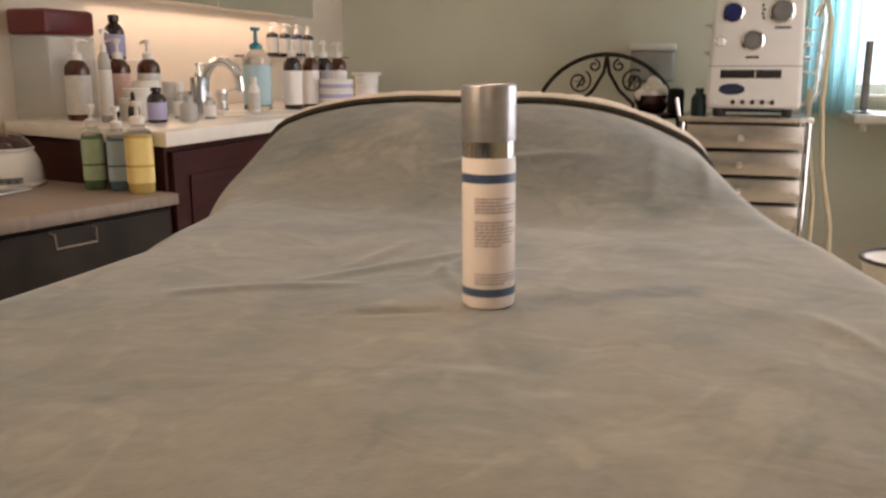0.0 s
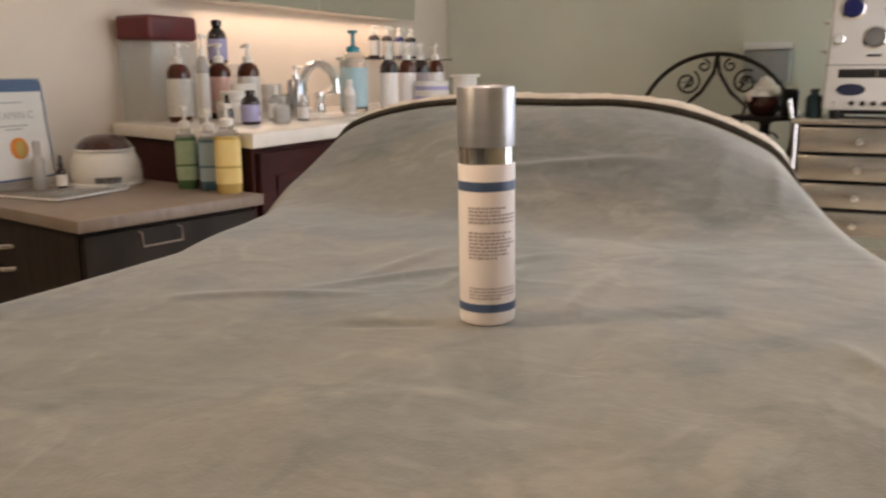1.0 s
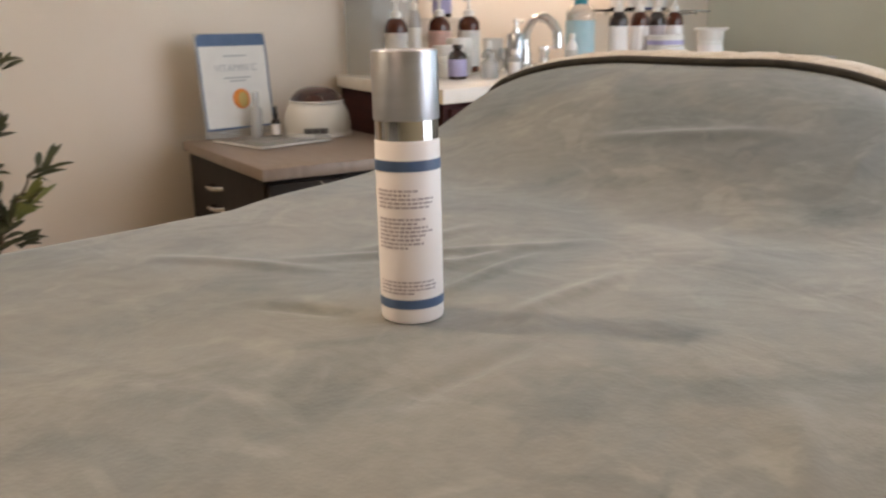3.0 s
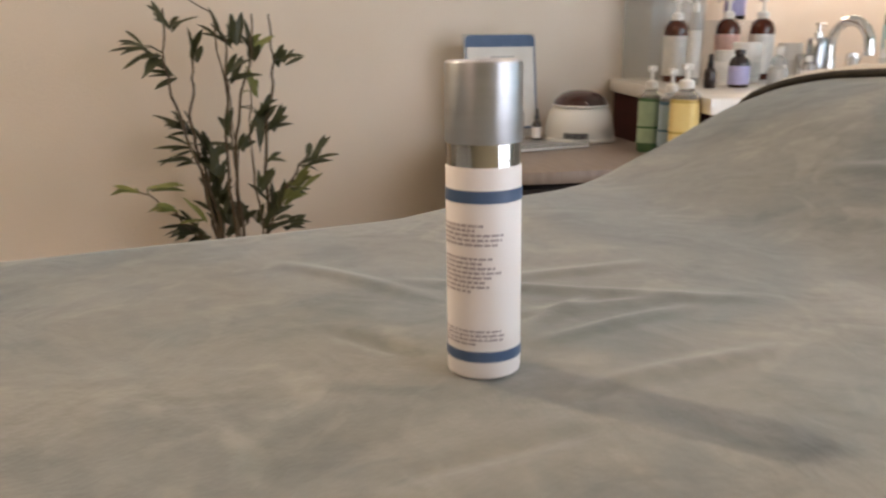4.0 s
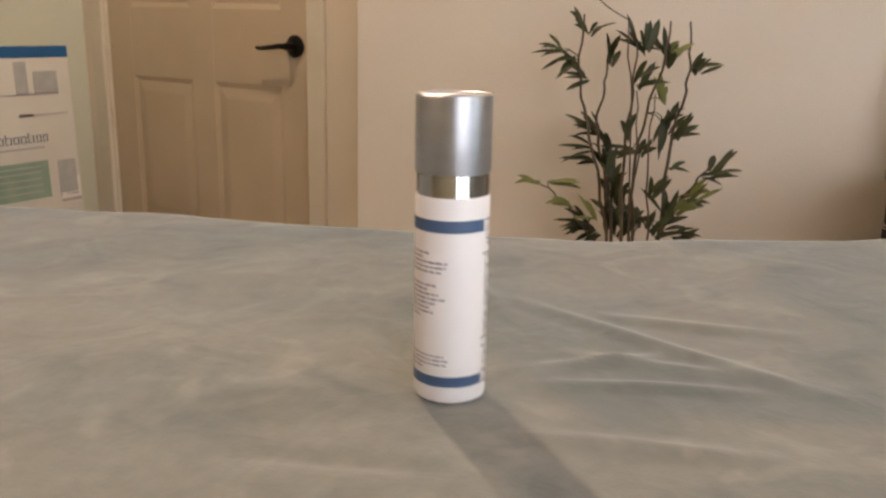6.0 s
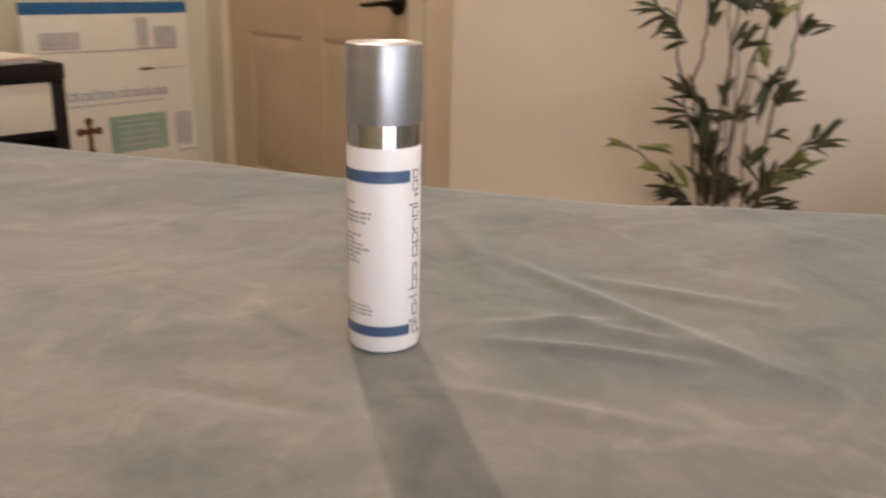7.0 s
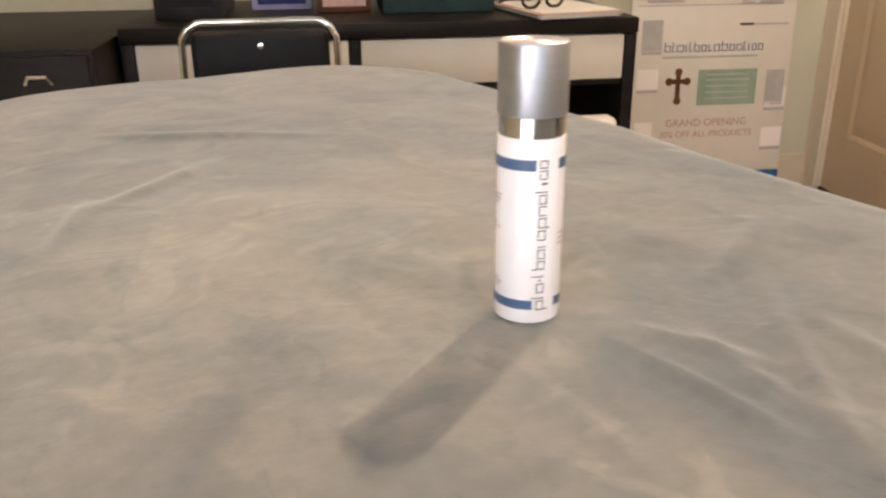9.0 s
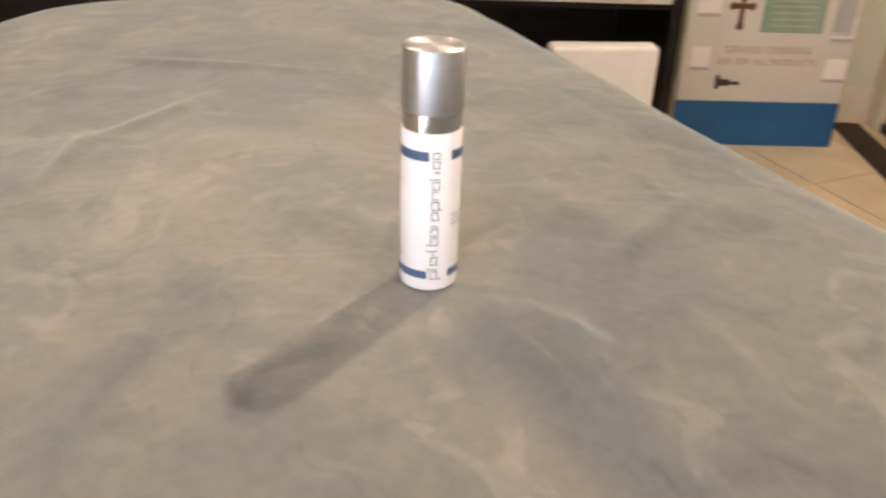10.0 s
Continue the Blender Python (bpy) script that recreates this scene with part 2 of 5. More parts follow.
def turned_metal():
    """Satin aluminium turned on a lathe: its gloss runs out along the axis."""
    m = mat("satin_aluminium", (0.56, 0.57, 0.60), (0.52, 0.53, 0.56), 40.0, 0.46, metal=1.0, stretch=(1, 1, 6))
    nt = m.node_tree
    b = nt.nodes["Principled BSDF"]
    b.inputs["Anisotropic"].default_value, b.inputs["Anisotropic Rotation"].default_value = 0.72, 0.25
    tg = nt.nodes.new("ShaderNodeTangent")
    tg.direction_type, tg.axis = "RADIAL", "Z"
    nt.links.new(tg.outputs[0], b.inputs["Tangent"])
    return m


M["satin"] = turned_metal()


def thin_clear():
    """Thin clear acrylic: see-through with an even gloss."""
    m = mat("thin_clear_acrylic", (0.9, 0.92, 0.92), rough=0.06)
    nt = m.node_tree
    tr = nt.nodes.new("ShaderNodeBsdfTransparent")
    tr.inputs["Color"].default_value = (0.93, 0.94, 0.94, 1)
    mx = nt.nodes.new("ShaderNodeMixShader")
    mx.inputs[0].default_value = 0.1
    nt.links.new(tr.outputs[0], mx.inputs[1])
    nt.links.new(nt.nodes["Principled BSDF"].outputs[0], mx.inputs[2])
    nt.links.new(mx.outputs[0], nt.nodes["Material Output"].inputs["Surface"])
    return m


M["thin_clear"] = thin_clear()


def blanket_material():
    """Short brushed pile: grey-teal where it lies one way, sandy where it lies the other."""
    m = mat("minky_blanket", (0.33, 0.335, 0.30), rough=0.9, sheen=0.6)
    nt = m.node_tree
    b = nt.nodes["Principled BSDF"]
    b.inputs["Sheen Roughness"].default_value = 0.42
    b.inputs["Sheen Tint"].default_value = (0.92, 0.95, 0.93, 1)
    tc = nt.nodes.new("ShaderNodeTexCoord")

    def noise_at(scale, detail, stretch, turn, dist=0.0):
        mp = nt.nodes.new("ShaderNodeMapping")
        mp.inputs["Scale"].default_value = stretch
        mp.inputs["Rotation"].default_value = (0, 0, radians(turn))
        nt.links.new(tc.outputs["Object"], mp.inputs["Vector"])
        n = nt.nodes.new("ShaderNodeTexNoise")
        n.inputs["Scale"].default_value, n.inputs["Detail"].default_value = scale, detail
        n.inputs["Distortion"].default_value = dist
        nt.links.new(mp.outputs[0], n.inputs["Vector"])
        return n.outputs["Fac"]

    def ramp(fac, p0, c0, p1, c1):
        r = nt.nodes.new("ShaderNodeValToRGB")
        r.color_ramp.interpolation = "EASE"
        r.color_ramp.elements[0].position, r.color_ramp.elements[1].position = p0, p1
        r.color_ramp.elements[0].color, r.color_ramp.elements[1].color = (*c0, 1), (*c1, 1)
        nt.links.new(fac, r.inputs["Fac"])
        return r.outputs["Color"]

    def mix(kind, a, c, fac):
        x = nt.nodes.new("ShaderNodeMix")
        x.data_type, x.blend_type = "RGBA", kind
        nt.links.new(a, x.inputs[6])
        nt.links.new(c, x.inputs[7])
        x.inputs[0].default_value = fac
        return x.outputs[2]

    broad = ramp(noise_at(4.8, 5, (1.1, 0.95, 1.0), 20, 0.9), 0.38, (0.117, 0.132, 0.131), 0.60, (0.168, 0.169, 0.153))
    wisps = ramp(noise_at(10.0, 5, (1.15, 0.95, 1.0), -28, 1.4), 0.30, (0.60, 0.67, 0.71), 0.47, (1, 1, 1))
    strokes = ramp(noise_at(24.0, 4, (1.4, 0.8, 1.0), 38, 1.6), 0.27, (0.70, 0.76, 0.79), 0.42, (1, 1, 1))
    pale = ramp(noise_at(11.0, 4, (1.1, 0.95, 1.0), 25, 1.8), 0.54, (1, 1, 1), 0.66, (1.30, 1.28, 1.24))
    fine = ramp(noise_at(85.0, 5, (1, 1, 1), 0), 0.3, (0.88, 0.88, 0.88), 0.7, (1.08, 1.08, 1.07))
    col = mix("MULTIPLY", mix("MULTIPLY", mix("MULTIPLY", mix("MULTIPLY", broad, wisps, 0.62), strokes, 0.45), pale, 0.9), fine, 0.7)
    nt.links.new(col, b.inputs["Base Color"])
    bp = nt.nodes.new("ShaderNodeBump")
    bp.inputs["Strength"].default_value, bp.inputs["Distance"].default_value = 0.25, 0.001
    nt.links.new(noise_at(420.0, 3, (1, 1, 1), 0), bp.inputs["Height"])
    bp2 = nt.nodes.new("ShaderNodeBump")
    bp2.inputs["Strength"].default_value, bp2.inputs["Distance"].default_value = 0.35, 0.005
    nt.links.new(noise_at(12.0, 3, (1.0, 1.3, 1), 50, 1.0), bp2.inputs["Height"])
    nt.links.new(bp.outputs[0], bp2.inputs["Normal"])
    nt.links.new(bp2.outputs[0], b.inputs["Normal"])
    return m


M["blanket"] = blanket_material()

# ---------------------------------------------------------------- mesh helpers


def finish(bm, smooth=False, angle=40):
    me = bpy.data.meshes.new("mesh")
    bmesh.ops.recalc_face_normals(bm, faces=bm.faces)
    bm.to_mesh(me)
    bm.free()
    if smooth:
        me.shade_smooth()
        me.set_sharp_from_angle(angle=radians(angle))
    return me


def mesh_ob(name, bm, material, smooth=True):
    me = finish(bm, smooth)
    me.materials.append(M[material])
    return new(name, me)


def part(name, bm, material, parent, label="", smooth=True):
    ob = mesh_ob(name, bm, material, smooth)
    ob.parent = parent
    if label:
        ob["label"] = label
    return ob


def thing(name, m, label, category, group="", kind=""):
    ob = new(name)
    ob.matrix_world = m
    ob.empty_display_size = 0.05
    return tagged(ob, label, category, group, kind)


def box(x0, x1, y0, y1, z0, z1, bevel=0.0, seg=2, bm=None):
    own = bm is None
    b = bmesh.new()
    bmesh.ops.create_cube(b, size=1.0, matrix=Matrix.Translation(((x0 + x1) / 2, (y0 + y1) / 2, (z0 + z1) / 2)) @ Matrix.Diagonal((x1 - x0, y1 - y0, z1 - z0, 1)))
    if bevel:
        bmesh.ops.bevel(b, geom=b.edges[:], offset=bevel, segments=seg, profile=0.5, affect="EDGES")
    if own:
        return b
    return join(bm, b)


def join(bm, other, m=None):
    me = bpy.data.meshes.new("tmp")
    if m is not None:
        other.transform(m)
    other.to_mesh(me)
    other.free()
    bm.from_mesh(me)
    bpy.data.meshes.remove(me)
    return bm


def lathe(profile, n=32, bm=None, m=None):
    b = bmesh.new()
    rings = []
    for r, z in profile:
        if r < 1e-6:
            rings.append([b.verts.new((0, 0, z))])
        else:
            rings.append([b.verts.new((r * math.cos(2 * math.pi * i / n), r * math.sin(2 * math.pi * i / n), z)) for i in range(n)])
    for a, c in zip(rings, rings[1:]):
        for i in range(n):
            j = (i + 1) % n
            if len(a) == 1 and len(c) == 1:
                continue
            if len(a) == 1:
                b.faces.new((a[0], c[i], c[j]))
            elif len(c) == 1:
                b.faces.new((a[i], a[j], c[0]))
            else:
                b.faces.new((a[i], a[j], c[j], c[i]))
    if m is not None:
        b.transform(m)
    if bm is None:
        return b
    return join(bm, b)


def tube(points, radius, n=8, bm=None, taper=1.0, closed=False):
    b = bmesh.new()
    pts = [Vector(p) for p in points]
    rings, side = [], None
    for i, p in enumerate(pts):
        if closed:
            d = pts[(i + 1) % len(pts)] - pts[i - 1]
        else:
            d = pts[min(i + 1, len(pts) - 1)] - pts[max(i - 1, 0)]
        d.normalize()
        if side is None:
            side = d.orthogonal().normalized()
        side = (side - d * side.dot(d)).normalized()
        up = d.cross(side)
        r = radius * (1 + (taper - 1) * i / max(1, len(pts) - 1))
        rings.append([b.verts.new(p + r * (math.cos(2 * math.pi * k / n) * side + math.sin(2 * math.pi * k / n) * up)) for k in range(n)])
    pairs = list(zip(rings, rings[1:])) + ([(rings[-1], rings[0])] if closed else [])
    for a, c in pairs:
        for k in range(n):
            b.faces.new((a[k], a[(k + 1) % n], c[(k + 1) % n], c[k]))
    if not closed:
        b.faces.new(rings[0][::-1])
        b.faces.new(rings[-1])
    if bm is None:
        return b
    return join(bm, b)


def arc_points(cx, cz, r, a0, a1, n, y=0.0):
    return [(cx + r * math.cos(radians(a0 + (a1 - a0) * i / n)), y, cz + r * math.sin(radians(a0 + (a1 - a0) * i / n))) for i in range(n + 1)]


def wrap(r, a0, a1, z0, z1, n=None, bm=None, thick=0.0003):
    """A thin printed patch round an upright cylinder, from angle a0 to a1 in degrees."""
    b = bmesh.new()
    n = n or max(2, int(abs(a1 - a0) / 6))
    rows = []
    for z in (z0, z1):
        rows.append([b.verts.new(((r + thick) * math.cos(radians(a0 + (a1 - a0) * i / n)), (r + thick) * math.sin(radians(a0 + (a1 - a0) * i / n)), z)) for i in range(n + 1)])
    for i in range(n):
        b.faces.new((rows[0][i], rows[0][i + 1], rows[1][i + 1], rows[1][i]))
    if bm is None:
        return b
    return join(bm, b)


def text_mesh(body, size, depth=0.0004):
    c = bpy.data.curves.new("lettering", "FONT")
    c.body, c.size, c.align_x, c.align_y, c.extrude = body, size, "CENTER", "CENTER", depth
    ob = bpy.data.objects.new("lettering", c)
    scene.collection.objects.link(ob)
    me = bpy.data.meshes.new_from_object(ob.evaluated_get(bpy.context.evaluated_depsgraph_get()))
    bpy.data.objects.remove(ob)
    b = bmesh.new()
    b.from_mesh(me)
    bpy.data.meshes.remove(me)
    return b


# ---------------------------------------------------------------- the room
X_L, X_D, X_R = -1.73, -2.50, 1.35
Y_B, Y_J = 3.66, -0.50
T = 0.12
DESK = pose(-1.139, -1.235, 0, 0, 0, -22) @ pose(1.168, 1.277, 0)
DKW, DKB, Y_S = -2.157, -1.90, -3.35


def structure(name, bm, material, label, category="wall"):
    return tagged(mesh_ob(name, bm, material, False), label, category, kind="structure")


structure("wall_left", box(X_L - T, X_L, Y_J + 0.003, Y_B + T, 0, CEIL), "wall_cream", "cream painted plaster wall behind the washbasin and plant")
structure("wall_alcove", box(X_D - T, X_L - 0.003, Y_J, Y_J + T, 0, CEIL), "wall_cream", "short cream return wall beside the door")
# the door wall cuts the corner at a slant; it is built along x = X_D and turned about the hinge side
DY0, DY1 = -1.665, -0.750
SLANT = pose(-2.376, -1.55, 0, 0, 0, -24) @ pose(-X_D, -DY0, 0)
_w = box(X_D - T, X_D, -2.0, DY0 - 0.05, 0, CEIL)
box(X_D - T, X_D, DY1 + 0.05, Y_J - 0.004, 0, CEIL, bm=_w)
box(X_D - T, X_D, DY0 - 0.05, DY1 + 0.05, 2.07, CEIL, bm=_w)
structure("wall_door", _w, "wall_cream", "cream painted slanting wall with the door opening").matrix_world = SLANT
structure("wall_desk", box(-2.65, 2.2, DKW - T, DKW, 0, CEIL), "wall_teal", "pale sage teal painted wall behind the desk").matrix_world = DESK
RY0, RY1 = 0.45, 2.35
_w = box(X_R, X_R + T, Y_S, RY0, 0, CEIL)
box(X_R, X_R + T, RY1, Y_B, 0, CEIL, bm=_w)
box(X_R, X_R + T, RY0, RY1, 0, 0.10, bm=_w)
box(X_R, X_R + T, RY0, RY1, 2.05, CEIL, bm=_w)
structure("wall_right", _w, "wall_teal", "pale sage teal painted side wall with a window")
WX0, WX1, WZ0, WZ1 = 0.53, 1.24, 0.80, 2.10
_w = box(X_L + 0.003, WX0, Y_B, Y_B + T, 0, CEIL)
box(WX1, X_R + T, Y_B, Y_B + T, 0, CEIL, bm=_w)
box(WX0, WX1, Y_B, Y_B + T, 0, WZ0, bm=_w)
box(WX0, WX1, Y_B, Y_B + T, WZ1, CEIL, bm=_w)
structure("wall_back", _w, "wall_teal", "pale sage teal painted wall with the bright window")
structure("ceiling", box(X_D - 0.3, X_R + T, Y_S - T, Y_B + T, CEIL, CEIL + 0.1), "ceiling", "white painted ceiling with recessed lights", "ceiling")

# floor slab, tiles come last
structure("floor", box(X_D - 0.3, X_R + T, Y_S - T, Y_B + T, -0.1, -0.006), "grout", "pale beige ceramic tile floor", "floor")


def baseboard(name, x0, x1, y0, y1):
    b = box(x0, x1, y0, y1, 0, 0.105, 0.0)
    inset = 0.004
    box(x0 + (inset if x1 - x0 < 0.05 else 0), x1 - (inset if x1 - x0 < 0.05 else 0), y0 + (inset if y1 - y0 < 0.05 else 0), y1 - (inset if y1 - y0 < 0.05 else 0), 0.105, 0.125, 0.003, bm=b)
    return structure(name, b, "trim", "cream painted baseboard along the wall", "baseboard")


baseboard("baseboard_1", X_L + 0.001, X_L + 0.017, Y_J, 1.08)
baseboard("baseboard_2", X_D + 0.018, X_L + 0.001, Y_J - 0.017, Y_J - 0.001)
baseboard("baseboard_3", -2.44, 2.05, DKW + 0.001, DKW + 0.017).matrix_world = DESK
baseboard("baseboard_4", -1.05, X_R, Y_B - 0.017, Y_B - 0.001)
baseboard("baseboard_5", X_R - 0.017, X_R - 0.001, Y_S + 0.4, RY0 - 0.04)
baseboard("baseboard_6", X_R - 0.017, X_R - 0.001, RY1 + 0.04, Y_B - 0.02)

# ---- the door: six moulded panels, lever handle


def build_door():
    d = thing("door_1", SLANT @ pose(X_D, 0, 0), "closed cream six-panel door with a dark lever handle", "door", kind="structure")
    stile, h = 0.115, 2.03
    rows = ((0.24, 0.735), (0.957, 1.58), (1.70, 1.92))
    b = box(-0.052, -0.024, DY0, DY1, 0.012, h)
    mid = (DY0 + DY1) / 2
    cols = ((DY0 + stile, mid - 0.05), (mid + 0.05, DY1 - stile))
    ys = [DY0, cols[0][0], cols[0][1], cols[1][0], cols[1][1], DY1]
    for a, c in ((ys[0], ys[1]), (ys[2], ys[3]), (ys[4], ys[5])):
        box(-0.026, -0.012, a, c, 0.012, h, bm=b)
    zs = [0.012] + [z for r in rows for z in r] + [h]
    for i in range(0, len(zs), 2):
        for y0, y1 in cols:
            box(-0.026, -0.0125, y0 - 0.001, y1 + 0.001, zs[i], zs[i + 1], bm=b)
    part("door_leaf", b, "door", d, smooth=False)
    for y0, y1 in cols:
        for z0, z1 in rows:
            p = bmesh.new()
            for inset, x in ((0.0, -0.0125), (0.016, -0.0185), (0.05, -0.0135)):
                for y, z in ((y0 + inset, z0 + inset), (y1 - inset, z0 + inset), (y1 - inset, z1 - inset), (y0 + inset, z1 - inset)):
                    p.verts.new((x, y, z))
            p.verts.ensure_lookup_table()
            for k in range(2):
                for i in range(4):
                    j = (i + 1) % 4
                    p.faces.new((p.verts[4 * k + i], p.verts[4 * k + j], p.verts[4 * k + 4 + j], p.verts[4 * k + 4 + i]))
            p.faces.new([p.verts[8 + i] for i in range(4)])
            part("panel", p, "door", d, smooth=False)
    ky, kz = DY1 - 0.06, 0.855
    h_ob = part("door_handle", lathe([(0, 0), (0.032, 0), (0.033, 0.006), (0.026, 0.012), (0.012, 0.016), (0.011, 0.045), (0, 0.047)], 24, m=pose(-0.012, ky, kz, 0, 90, 0)), "black_metal", d, "dark bronze rosette")
    lev = [(0.032, ky, kz), (0.036, ky - 0.02, kz + 0.001), (0.036, ky - 0.06, kz - 0.004), (0.034, ky - 0.095, kz - 0.008), (0.032, ky - 0.115, kz - 0.006)]
    part("lever", tube(lev, 0.009, 10, taper=0.6), "black_metal", h_ob)
    return d


build_door()
_n = thing("door_notice", SLANT @ pose(X_D, -1.217, 0.994), "plain white paper notice taped to the door", "notice")
part("sheet", box(-0.0115, -0.0105, -0.127, 0.127, 0, 0.33), "paper", _n, "", False)
for _z in (0.22, 0.26):
    part("printed_line", box(-0.0104, -0.0100, -0.09, 0.09, _z, _z + 0.012), "banner_grey", _n, "", False)
_t = box(X_D, X_D + 0.016, DY0 - 0.068, DY0 - 0.004, 0, 2.10, 0.004)
box(X_D, X_D + 0.016, DY1 + 0.004, DY1 + 0.068, 0, 2.10, 0.004, bm=_t)
box(X_D, X_D + 0.017, DY0 - 0.068, DY1 + 0.068, 2.036, 2.105, 0.004, bm=_t)
box(X_D - 0.06, X_D - 0.0, DY0 - 0.05, DY0 - 0.003, 0, 2.05, bm=_t)
box(X_D - 0.06, X_D - 0.0, DY1 + 0.003, DY1 + 0.05, 0, 2.05, bm=_t)
structure("door_trim", _t, "trim", "cream painted door casing", "trim").matrix_world = SLANT
_s = box(X_D - 0.011, X_D + 0.002, DY0 + 0.004, DY1 - 0.004, 0.002, 0.034, 0.003)
structure("door_sweep", _s, "black_plastic", "black sweep strip along the foot of the door", "trim").matrix_world = SLANT

# ---- window
_f = thing("window_1", pose(0, Y_B, 0), "bright white-framed window with pale daylight", "window", kind="structure")
for _x0, _x1, _z0, _z1 in ((WX0 + 0.003, WX0 + 0.05, WZ0 + 0.003, WZ1 - 0.003), (WX1 - 0.05, WX1 - 0.003, WZ0 + 0.003, WZ1 - 0.003), (WX0 + 0.05, WX1 - 0.05, WZ0 + 0.003, WZ0 + 0.05), (WX0 + 0.05, WX1 - 0.05, WZ1 - 0.05, WZ1 - 0.003), (WX0 + 0.05, WX1 - 0.05, 1.47, 1.51)):
    part("window_frame", box(_x0, _x1, 0.03, 0.08, _z0, _z1, 0.004), "white_plastic", _f)
part("window_sill", box(WX0 - 0.03, WX1 + 0.03, -0.04, 0.028, WZ0 - 0.022, WZ0 + 0.002, 0.006), "trim", _f)
for _z0, _z1 in ((WZ0 + 0.05, 1.47), (1.51, WZ1 - 0.05)):
    _p = part("pane", box(WX0 + 0.05, WX1 - 0.05, 0.052, 0.056, _z0, _z1), "clear", _f, smooth=False)
    _p.visible_shadow = False

# ---------------------------------------------------------------- treatment bed and blanket
BED = 0.75


def centre_line(y):
    return -0.03 - 0.25 * max(0.0, y - 0.10)


def smooth01(a, b, x):
    t = min(1.0, max(0.0, (x - a) / (b - a)))
    return t * t * (3 - 2 * t)


FOOT, HALF, CORNER, ROUND = -0.87, 0.312, 0.17, 0.055
HEAD = 0.70


def ridge(x, y, x0, y0, x1, y1, width, height):
    """A soft fold along a line from (x0, y0) to (x1, y1)."""
    dx, dy = x1 - x0, y1 - y0
    L = math.hypot(dx, dy)
    s = ((x - x0) * dx + (y - y0) * dy) / L
    d = ((x - x0) * dy - (y - y0) * dx) / L + 0.012 * math.sin(9 * s + x0 * 20)
    if s < 0 or s > L:
        return 0.0
    fade = math.sin(math.pi * s / L)
    return 0.62 * height * fade * math.exp(-(d / (0.8 * width)) ** 2)


FOLDS = (
    (0.25, -0.23, 0.19, -0.35, 0.011, 0.006), (0.21, -0.32, 0.08, -0.42, 0.011, 0.006), (0.16, -0.59, -0.08, -0.46, 0.012, 0.006),
    (-0.10, 0.02, -0.25, -0.055, 0.011, 0.005), (-0.17, 0.01, -0.03, 0.24, 0.010, 0.006), (0.056, 0.02, 0.05, 0.18, 0.009, 0.005),
    (-0.02, 0.03, -0.026, 0.18, 0.007, 0.005), (-0.038, 0.025, -0.08, 0.13, 0.007, 0.005), (0.25, -0.06, 0.21, 0.04, 0.010, 0.005),
    (0.096, -0.10, 0.084, 0.02, 0.009, -0.004), (-0.148, 0.07, -0.143, 0.22, 0.010, 0.005), (-0.08, 0.05, -0.055, 0.19, 0.009, 0.005),
    (-0.10, -0.05, -0.015, -0.008, 0.008, -0.004), (-0.22, 0.46, 0.02, 0.54, 0.013, 0.006), (0.15, 0.44, 0.12, 0.64, 0.012, 0.008),
    (0.10, 0.40, 0.07, 0.62, 0.012, 0.006),
)


def bed_top(x, y):
    """Height of the cloth over the mattress, with the raised head section and the soft folds."""
    u = x - centre_line(y)
    ramp = smooth01(0.31 + 0.05 * smooth01(0.1, 0.35, abs(u)), 0.73, y)
    rise = 0.120 * ramp * max(-0.3, 1 - (abs(u) / (0.462 if u < 0 else 0.375)) ** (3.6 if u < 0 else 3.0))
    far = math.hypot(x, y)
    calm = smooth01(0.018, 0.06, far)
    w = 0.0035 * noise.noise(Vector((x * 5, y * 4, 1.3))) + 0.0016 * noise.noise(Vector((x * 14 + y * 6, y * 11, 4.0)))
    for f in FOLDS:
        w += ridge(x, y, *f)
    return rise + w * calm


def cloth_point(s, t):
    """Maps the flat cloth onto the bed: over the edge it rolls and hangs down."""
    qx, qy = abs(s) - (HALF - CORNER), (FOOT + CORNER) - t
    if qx > 0 and qy > 0:
        L = math.hypot(qx, qy)
        d, n = L - CORNER, Vector((math.copysign(qx / L, s), -qy / L))
    elif qx > qy:
        d, n = abs(s) - HALF, Vector((math.copysign(1, s), 0))
    else:
        d, n = FOOT - t, Vector((0, -1))
    if d <= 0:
        px, py, drop = s, t, 0.0
    else:
        a = min(d / ROUND, math.pi / 2)
        out = ROUND * math.sin(a)
        rest = max(0.0, d - ROUND * math.pi / 2)
        px, py = s - n.x * (d - out), t - n.y * (d - out)
        drop = ROUND * (1 - math.cos(a)) + rest
        wave = 0.012 * min(1, rest / 0.1) * math.sin((s * n.y - t * n.x) * 26 + 3 * noise.noise(Vector((s * 3, t * 3, 0))))
        px, py = px + n.x * wave, py + n.y * wave
    x = px * (1 - 0.07 * smooth01(0.3, 0.7, py)) + centre_line(py)
    if s < 0:
        # the wall side is drawn in beside the bottle and spreads towards the head
        x += smooth01(0.10, HALF, -s) * (0.006 * (1 - smooth01(-0.05, 0.2, py)) - 0.045 * smooth01(0.28, 0.5, py))
    return Vector((x, py, BED + bed_top(x, py) - drop))


